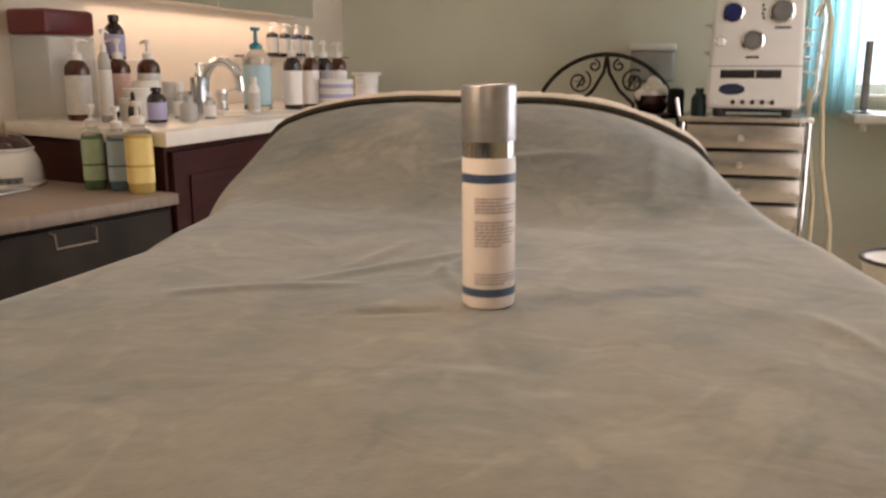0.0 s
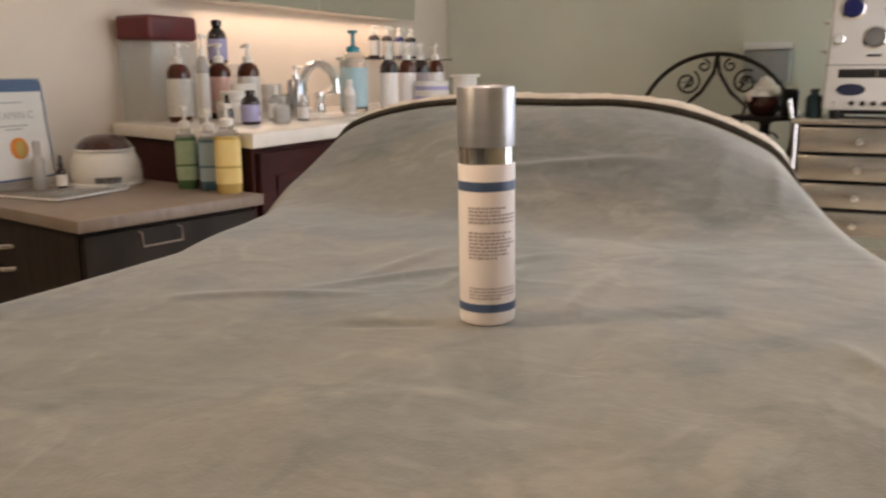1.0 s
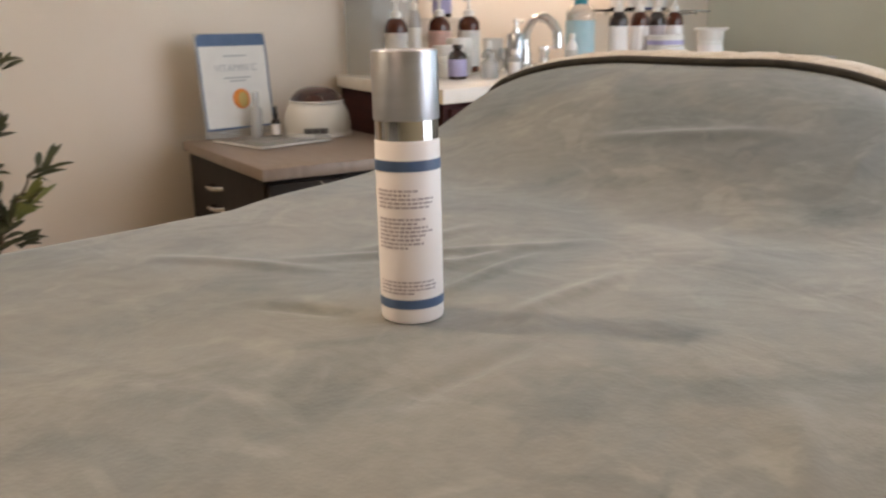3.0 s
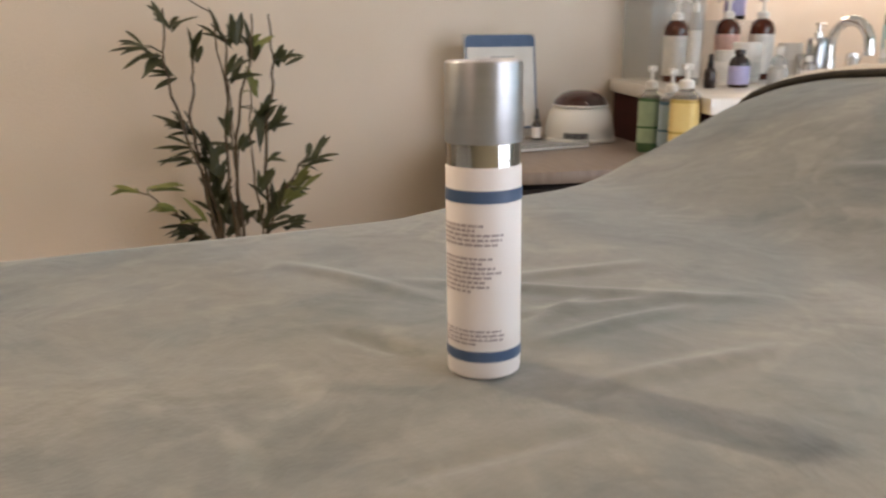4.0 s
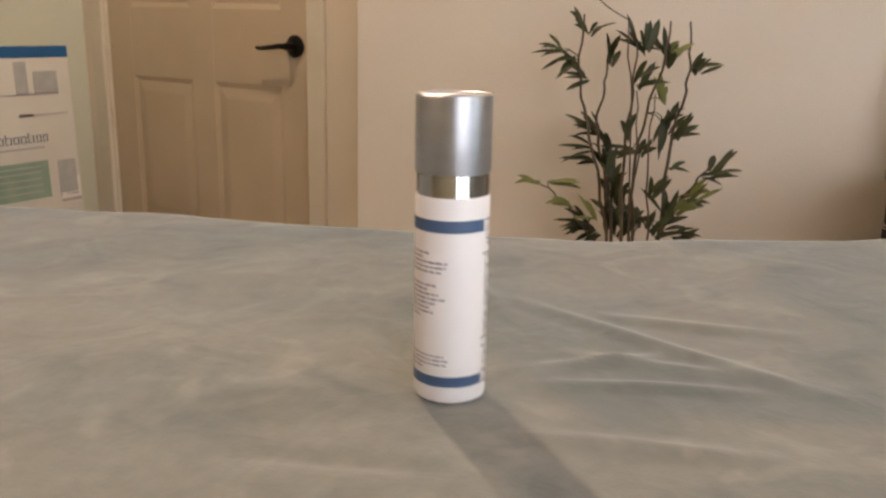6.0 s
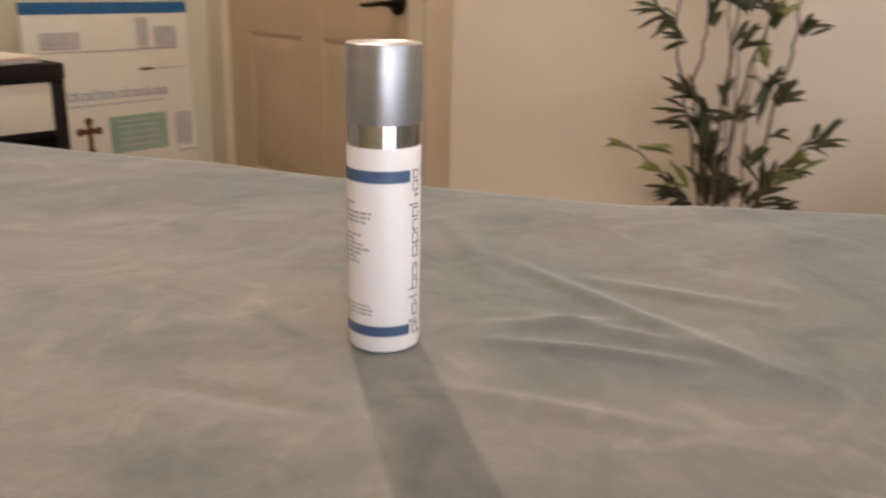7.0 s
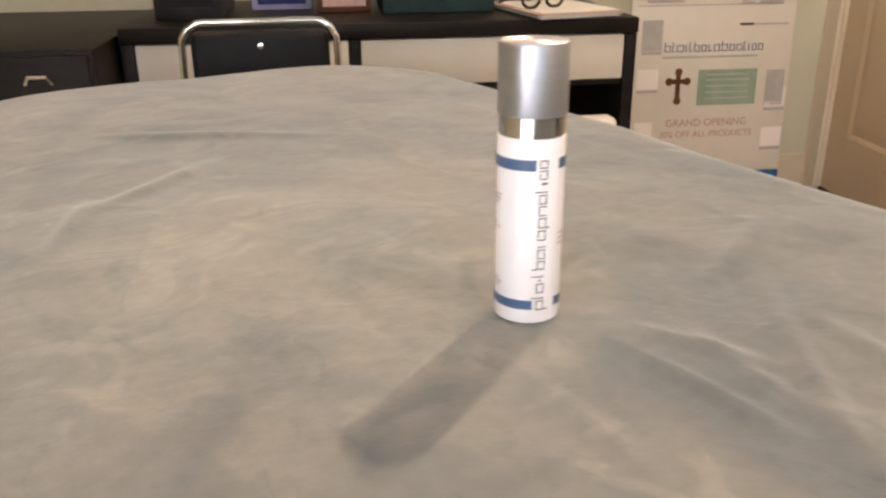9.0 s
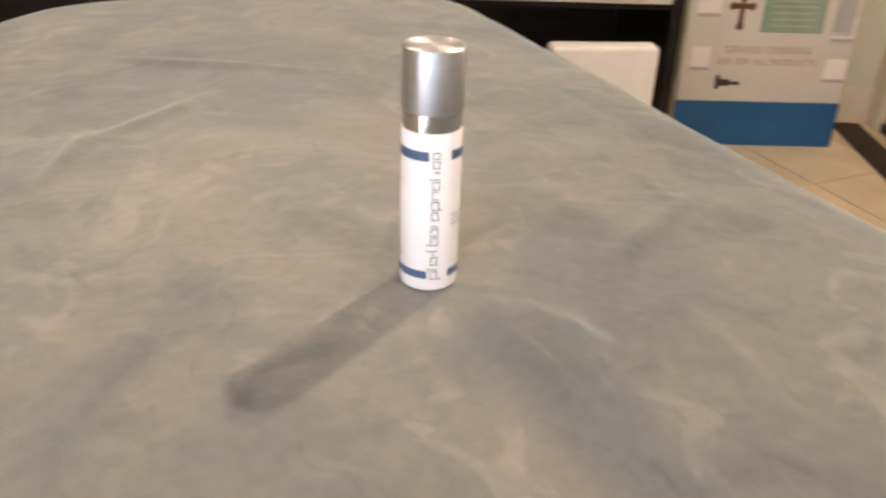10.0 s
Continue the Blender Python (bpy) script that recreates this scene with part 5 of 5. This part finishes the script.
cane(0.22, ((0.20, 0.50), (0.19, 0.62), (0.21, 0.75), (0.24, 0.87), (0.245, 0.95)), ((0.242, 0.88, 75, 5, 1), (0.225, 0.89, 120, 5, 0), (0.24, 0.86, 60, 4, 0), (0.236, 0.782, 90, 4, 1), (0.244, 0.745, 255, 4, 0), (0.244, 0.735, 80, 5, 0), (0.19, 0.667, 160, 4, 0)))
cane(0.24, ((0.265, 0.50), (0.27, 0.68), (0.295, 0.80), (0.30, 0.86), (0.29, 0.95)), ((0.306, 0.841, 75, 3, 0), (0.31, 0.85, 30, 4, 0), (0.268, 0.699, 45, 4, 0), (0.275, 0.70, 70, 3, 0), (0.275, 0.62, 30, 2, 0)))
cane(0.25, ((0.26, 0.46), (0.29, 0.54), (0.33, 0.60), (0.355, 0.64)), ((0.258, 0.536, 100, 6, 0), (0.28, 0.54, 40, 5, 1), (0.311, 0.572, 40, 5, 1), (0.30, 0.56, 20, 4, 0), (0.358, 0.628, 60, 4, 0), (0.345, 0.61, 20, 3, 0)))
cane(0.185, ((0.145, 0.44), (0.135, 0.53), (0.135, 0.62)), ((0.128, 0.62, 100, 6, 0), (0.135, 0.585, 90, 9, 0), (0.14, 0.55, 80, 9, 0), (0.145, 0.51, 100, 9, 0), (0.14, 0.48, 80, 9, 0), (0.16, 0.50, 50, 7, 0)))
cane(0.17, ((0.10, 0.46), (0.05, 0.53), (0.0, 0.57), (-0.03, 0.58)), ((-0.026, 0.584, 180, 3, 1), (0.0, 0.585, 30, 3, 1), (0.05, 0.54, 170, 4, 1)), 0.003)
cane(0.18, ((0.12, 0.44), (0.10, 0.49)), ((0.10, 0.488, 175, 6, 0), (0.09, 0.495, 160, 5, 0), (0.12, 0.47, 200, 4, 0), (0.11, 0.51, 150, 3, 1)), 0.003)
cane(0.22, ((0.20, 0.45), (0.22, 0.50)), ((0.20, 0.50, 120, 6, 0), (0.23, 0.49, 60, 7, 0), (0.26, 0.50, 50, 5, 0), (0.28, 0.48, 30, 5, 0)), 0.0035)
cane(0.21, ((0.19, 0.50), (0.20, 0.65), (0.185, 0.80)), ((0.20, 0.66, 70, 3, 0),), 0.003)
cane(0.23, ((0.23, 0.50), (0.215, 0.66), (0.22, 0.80)), ((0.225, 0.57, 60, 3, 0),), 0.003)
cane(0.21, ((0.17, 0.80), (0.15, 0.95), (0.07, 1.0), (-0.01, 1.02)), (), 0.0022)

# ---------------------------------------------------------------- far end: scroll chair, drawer cart, facial machine


def scroll_chair():
    o = thing("scroll_back_chair", pose(-0.32, 3.38, 0, 0, 0, 8), "dark wrought-iron chair with a round scrollwork back", "chair")
    R, zc = 0.325, 0.652
    part("back_hoop", tube(arc_points(0, zc, R, -35, 215, 40), 0.010, 10), "iron", o)
    for s in (-1, 1):
        pts = [(0, 0, zc + R), (s * 0.012, 0, zc + R - 0.08), (s * 0.06, 0, zc + R - 0.16), (s * 0.125, 0, zc + R - 0.22), (s * 0.11, 0, zc + R - 0.30), (s * 0.03, 0, zc + R - 0.38), (0, 0, zc + R - 0.46)]
        part("heart_bar", tube(pts, 0.008, 8), "iron", o)
        for cx, cz, r0, turns, a0 in ((s * 0.12, zc + 0.205, 0.055, 1.5, 60), (s * 0.205, zc + 0.09, 0.045, 1.4, 200), (s * 0.055, zc + 0.275, 0.028, 1.2, 90), (s * 0.22, zc - 0.05, 0.05, 1.4, 20)):
            n = 22
            sp = [(cx + r0 * (1 - 0.75 * i / n) * math.cos(radians(a0 + s * 360 * turns * i / n)), 0, cz + r0 * (1 - 0.75 * i / n) * math.sin(radians(a0 + s * 360 * turns * i / n))) for i in range(n + 1)]
            part("scroll", tube(sp, 0.0048, 6), "iron", o)
        b = bmesh.new()
        for a in range(0, 360, 60):
            leaf_blade(b, Vector((s * 0.115, 0, zc + 0.205)), Vector((math.cos(radians(a)), 0.25, math.sin(radians(a)))), 0.034, 0.007, 0.1)
        part("iron_leaf", b, "iron", o)
        part("rear_leg", tube([(s * 0.19, 0, 0.42), (s * 0.21, 0.03, 0.0)], 0.011, 8), "iron", o)
        part("front_leg", tube([(s * 0.19, -0.38, 0.42), (s * 0.2, -0.40, 0.0)], 0.011, 8), "iron", o)
        part("upright", tube([(s * 0.19, 0, 0.43), (s * 0.25, 0, zc - 0.17)], 0.010, 8), "iron", o)
    part("seat", lathe([(0, 0.42), (0.2, 0.42), (0.215, 0.435), (0.21, 0.46), (0.18, 0.475), (0, 0.48)], 32, m=pose(0, -0.19, 0)), "wood_toy", o, "brown seat pad")


scroll_chair()

_pt = thing("side_stand", pose(-0.09, 3.12, 0), "small dark round pedestal stand", "table")
part("tabletop", lathe([(0, 0.715), (0.125, 0.715), (0.13, 0.722), (0.128, 0.732), (0, 0.733)], 32), "black_wood", _pt)
part("pedestal", lathe([(0, 0), (0.12, 0), (0.12, 0.015), (0.025, 0.04), (0.02, 0.7), (0.05, 0.714), (0, 0.714)], 24), "black_wood", _pt)
_bw = thing("cotton_bowl", pose(-0.095, 3.10, 0.7335), "dark brown bowl heaped with white cotton on the stand", "bowl")
part("bowl", lathe([(0.0, 0.0), (0.04, 0.0), (0.05, 0.006), (0.072, 0.045), (0.078, 0.075), (0.074, 0.075), (0.068, 0.047), (0.046, 0.012), (0, 0.008)], 32), "brown_lid", _bw)
_cr = random.Random(3)
for _i in range(26):
    _t = bmesh.new()
    bmesh.ops.create_icosphere(_t, subdivisions=2, radius=_cr.uniform(0.018, 0.032))
    for _v in _t.verts:
        _v.co *= 1 + 0.25 * noise.noise(_v.co * 60 + Vector((_i, 0, 0)))
    _a, _q = _cr.uniform(0, 6.28), _cr.uniform(0, 0.062)
    _t.transform(pose(_q * math.cos(_a), _q * math.sin(_a), 0.066 + _cr.uniform(0, 0.07) * (1 - _q / 0.075), _cr.uniform(0, 90), 0, _cr.uniform(0, 90)))
    part("cotton_ball", _t, "cotton", _bw, "white cotton" if _i == 0 else "")
_bg2 = thing("black_pouch", pose(0.005, 3.02, 0.7335, 0, 0, 20), "small black pouch on the stand", "pouch")
part("body", box(-0.035, 0.03, -0.02, 0.02, 0, 0.105, 0.016, 3), "black_vinyl", _bg2)
_td = thing("towel_dispenser", pose(-0.135, Y_B - 0.001, 0.94), "cloudy plastic paper towel dispenser with a cream top on the wall", "dispenser")
part("body", box(-0.10, 0.10, -0.09, -0.002, -0.085, 0.055, 0.012, 3), "frost", _td, "cloudy plastic body")
part("top_cover", box(-0.105, 0.105, -0.096, -0.002, 0.056, 0.088, 0.008, 3), "white_plastic", _td, "cream top cover")
part("slot", box(-0.08, 0.08, -0.075, -0.03, -0.09, -0.0855), "dial", _td)


def drawer_cart():
    o = thing("drawer_cart", pose(0.262, 2.95, 0), "silver four-drawer trolley on casters", "trolley")
    part("top", box(-0.235, 0.235, -0.20, 0.20, 0.722, 0.742, 0.004), "drawer_silver", o)
    for x in (-0.22, 0.22):
        for y in (-0.185, 0.185):
            part("post", tube([(x, y, 0.07), (x, y, 0.721)], 0.011, 10), "chrome", o)
            c = part("caster", lathe([(0, -0.012), (0.034, -0.012), (0.035, 0.012), (0, 0.012)], 20, m=pose(x, y, 0.035, 90, 0, 20)), "black_plastic", o)
            part("fork", tube([(x, y, 0.036), (x, y, 0.075)], 0.009, 8), "chrome", c)
    for i in range(4):
        z1 = 0.712 - 0.098 * i
        d = part("drawer", box(-0.205, 0.205, -0.198, 0.18, z1 - 0.086, z1, 0.005), "drawer_silver", o)
        part("knob", lathe([(0, 0), (0.007, 0), (0.006, 0.012), (0.013, 0.018), (0.012, 0.026), (0, 0.028)], 16, m=pose(-0.01, -0.198, z1 - 0.045, 90, 0, 0)), "chrome", d, "round chrome knob")
    part("base_shelf", box(-0.21, 0.21, -0.18, 0.18, 0.09, 0.105, 0.003), "drawer_silver", o)
    part("push_handle", tube([(-0.235, -0.17, 0.74), (-0.245, -0.17, 0.80), (-0.245, 0.17, 0.80), (-0.235, 0.17, 0.74)], 0.008, 10), "chrome", o)
    return o


drawer_cart()


def facial_machine():
    o = thing("facial_machine", pose(0.292, 2.90, 0.7425, 0, 0, -4), "cream multifunction facial machine with dials on the trolley", "machine")
    hb = box(-0.165, 0.165, -0.12, 0.13, 0.028, 0.47, 0.016, 3)
    for v in hb.verts:
        v.co.x *= 1.0 - 0.22 * max(0.0, v.co.z - 0.12)
    part("housing", hb, "machine", o)
    part("seam", box(-0.158, 0.158, -0.1212, -0.1195, 0.180, 0.183), "dial", o, "", False)
    part("head_panel", box(-0.145, 0.145, -0.08, 0.12, 0.472, 0.60, 0.014, 3), "machine", o)
    part("screen", box(-0.12, 0.12, -0.0825, -0.0805, 0.485, 0.585, 0.003), "dial", o, "grey glass panel")
    for x in (-0.12, 0.12):
        for y in (-0.09, 0.10):
            part("foot", lathe([(0, 0), (0.018, 0), (0.02, 0.027), (0, 0.027)], 16, m=pose(x, y, 0)), "black_plastic", o)
    part("base_plate", box(-0.14, 0.14, -0.10, 0.11, 0.014, 0.0275, 0.004), "black_plastic", o)
    F = -0.1205

    def knob(x, z, r, material, name="dial", depth=0.014):
        k = part(name, lathe([(0, 0), (r, 0), (r, depth * 0.3), (r * 0.82, depth * 0.5), (r * 0.78, depth), (0, depth * 1.05)], 28, m=pose(x, F, z, 90, 0, 0)), material, o)
        part("bezel", lathe([(r * 0.96, 0), (r * 1.20, 0), (r * 1.16, 0.006), (r * 1.0, 0.008), (r * 0.96, 0)], 28, m=pose(x, F, z, 90, 0, 0)), "chrome", k)
        return k

    knob(-0.088, 0.372, 0.034, "cobalt", "gauge")
    knob(0.078, 0.372, 0.038, "dial", "gauge")
    knob(-0.012, 0.272, 0.034, "dial", "dial", 0.008)
    knob(-0.125, 0.268, 0.016, "white_plastic", "socket")
    knob(-0.128, 0.050, 0.008, "white_plastic", "socket")
    for i in range(5):
        knob(-0.068 + 0.034 * i, 0.052, 0.008, "black_plastic", "socket", 0.006)
    part("display", box(-0.118, 0.092, F - 0.002, F + 0.001, 0.138, 0.168, 0.001), "black_plastic", o, "dark display window")
    part("display_divider", box(0.0, 0.006, F - 0.003, F + 0.001, 0.136, 0.170), "chrome", o)
    part("badge", join(bmesh.new(), lathe([(0, 0), (0.046, 0), (0.045, 0.002), (0, 0.0022)], 32), pose(-0.075, F, 0.098, 90, 0, 0) @ Matrix.Diagonal((1.0, 0.45, 1, 1))), "badge_blue", o, "oval dark blue badge")
    for x, z, w in ((-0.075, 0.425, 0.05), (0.085, 0.316, 0.055), (-0.012, 0.213, 0.045)):
        part("marking", box(x - w / 2, x + w / 2, F - 0.0012, F + 0.0005, z - 0.004, z + 0.004), "ink_dark", o, "", False)
    for i in range(4):
        part("lamp_button", lathe([(0, 0), (0.005, 0), (0.004, 0.004), (0, 0.005)], 10, m=pose(0.018 - 0.004 * (i % 2), F, 0.35 + 0.015 * i, 90, 0, 0)), "black_plastic", o)
    for i in range(4):
        z = 0.16 + 0.05 * i
        part("side_port", lathe([(0, 0), (0.011, 0), (0.009, 0.02), (0.004, 0.022), (0.003, 0.04), (0, 0.04)], 12, m=pose(0.158, -0.05 + 0.03 * (i % 2), z, 0, 90, 0)), "chrome", o)
        if i in (1, 3):
            part("side_port", lathe([(0, 0), (0.010, 0), (0.008, 0.016), (0.004, 0.018), (0.003, 0.03), (0, 0.03)], 12, m=pose(-0.158, -0.06, z + 0.02, 0, -90, 0)), "chrome", o)
        part("cord", tube([(0.196, -0.05 + 0.03 * (i % 2), z), (0.23, -0.06, z + 0.02), (0.235, -0.06, z - 0.06), (0.20, -0.07, z - 0.11)], 0.003, 6), "white_plastic", o)
    # arm with the two long hoses
    part("arm", tube([(0.17, 0.0, 0.04), (0.215, 0.0, 0.08), (0.222, 0.0, 0.36), (0.21, -0.02, 0.41), (0.19, -0.04, 0.36)], 0.007, 10), "chrome", o)
    part("hose", tube([(0.20, -0.03, 0.36), (0.225, -0.05, 0.42), (0.243, -0.05, 0.34), (0.238, -0.06, 0.05), (0.255, -0.07, -0.18), (0.30, -0.08, -0.40), (0.31, -0.08, -0.58), (0.27, -0.10, -0.66)], 0.0095, 10), "hose", o)
    part("hose", tube([(0.19, -0.02, 0.10), (0.205, -0.05, -0.10), (0.235, -0.06, -0.30), (0.235, -0.06, -0.55), (0.20, -0.08, -0.68)], 0.009, 10), "hose", o)
    return o


facial_machine()
cap_bottle(0.095, 2.85, 0.7425, 0.028, 0.085, "screen_teal", None, "dark teal bottle beside the machine on the trolley", "black_plastic", 0.015)

# stool with a bowl at the side of the bed
_st = thing("bowl_stand", pose(0.52, 1.05, 0), "small round white-topped stand beside the bed", "table")
part("tabletop", lathe([(0, 0.50), (0.15, 0.50), (0.155, 0.508), (0.15, 0.518), (0, 0.518)], 32), "white_laminate", _st)
for _a in (90, 210, 330):
    part("leg", tube([(0.06 * math.cos(radians(_a)), 0.06 * math.sin(radians(_a)), 0.50), (0.14 * math.cos(radians(_a)), 0.14 * math.sin(radians(_a)), 0.0)], 0.010, 8), "chrome", _st)
_bo = thing("mixing_bowl", pose(0.50, 1.02, 0.5185), "white enamel bowl with a dark rim on the stand", "bowl")
part("bowl", lathe([(0, 0), (0.04, 0), (0.06, 0.01), (0.085, 0.05), (0.092, 0.075), (0.088, 0.075), (0.08, 0.05), (0.055, 0.015), (0, 0.008)], 36), "white_plastic", _bo)
part("rim", lathe([(0.087, 0.0745), (0.094, 0.0745), (0.095, 0.078), (0.091, 0.081), (0.087, 0.079)], 36), "ink_dark", _bo, "thin dark rim")

# bright distance beyond the windows
for _bx in (box(5.0, 5.1, -6, 9, -2, 7), box(-2, 5.0, 7.0, 7.1, -2, 7)):
    tagged(mesh_ob("backdrop", _bx, "outside", False), "bright hazy daylight distance beyond the window", "backdrop", kind="structure")


def curtain(x0, x1, y, z0, z1):
    n, b, last = 40, bmesh.new(), None
    for i in range(n + 1):
        x = x0 + (x1 - x0) * i / n
        w = 0.018 * math.sin(i * 0.62) + 0.006 * math.sin(i * 2.3)
        row = [b.verts.new((x, y + w * (0.6 + 0.4 * (z1 - z) / (z1 - z0)), z)) for z in (z0, z0 + 0.4 * (z1 - z0), z1)]
        if last:
            for k in range(2):
                b.faces.new((last[k], row[k], row[k + 1], last[k + 1]))
        last = row
    o = thing("curtain", pose(0, 0, 0), "sheer teal curtain hanging beside the bright window", "curtain")
    c = part("cloth", b, "curtain", o)
    m = c.modifiers.new("thickness", "SOLIDIFY")
    m.thickness = 0.0015
    part("heading", box(x0, x1, y - 0.012, y + 0.012, z1 + 0.001, z1 + 0.03, 0.004), "curtain", o)
    return o


curtain(0.525, 0.735, Y_B - 0.10, 0.72, 2.16)
_ws = thing("window_shelf", pose(0.69, 3.20, 0), "white shelf on brackets below the window", "shelf")
part("plate", box(0, 0.42, 0, Y_B - 3.202, 0.70, 0.735, 0.006), "white_laminate", _ws)
for _x in (0.05, 0.37):
    part("bracket", box(_x - 0.012, _x + 0.012, 0.10, Y_B - 3.202, 0.665, 0.699, 0.003), "trim", _ws)
# plain dark upright of unknown kind, gives no light
_ps = thing("lamp_column", pose(0.735, 3.30, 0.7355), "slim dark grey upright post on the white shelf", "lamp")
part("foot", lathe([(0, 0), (0.04, 0), (0.042, 0.006), (0.02, 0.014), (0, 0.015)], 24), "dial", _ps)
part("column", box(-0.014, 0.014, -0.014, 0.014, 0.015, 0.29, 0.004), "dial", _ps)
_rod = thing("curtain_rod", pose(0, 0, 0), "dark metal curtain rod over the window", "curtain rod")
part("rod", tube([(0.50, Y_B - 0.10, 2.20), (1.30, Y_B - 0.10, 2.20)], 0.010, 10), "black_metal", _rod)
for _x in (0.51, 1.29):
    part("bracket", tube([(_x, Y_B - 0.002, 2.20), (_x, Y_B - 0.10, 2.20)], 0.006, 8), "black_metal", _rod)

# ---------------------------------------------------------------- floor tiles
TILE = 0.345
_tb = box(-TILE / 2 + 0.002, TILE / 2 - 0.002, -TILE / 2 + 0.002, TILE / 2 - 0.002, -0.0058, 0.0)
_tm = finish(_tb)
_tm.materials.append(M["floor"])
_floor = bpy.data.objects["floor"]
_nx, _ny = int((X_R - X_D) / TILE) + 1, int((Y_B - Y_S) / TILE) + 1
for _i in range(_nx):
    for _j in range(_ny):
        _t = new("tile", _tm)
        _t.parent = _floor
        _t.location = (X_D + TILE * (_i + 0.5), Y_S + TILE * (_j + 0.5), 0)
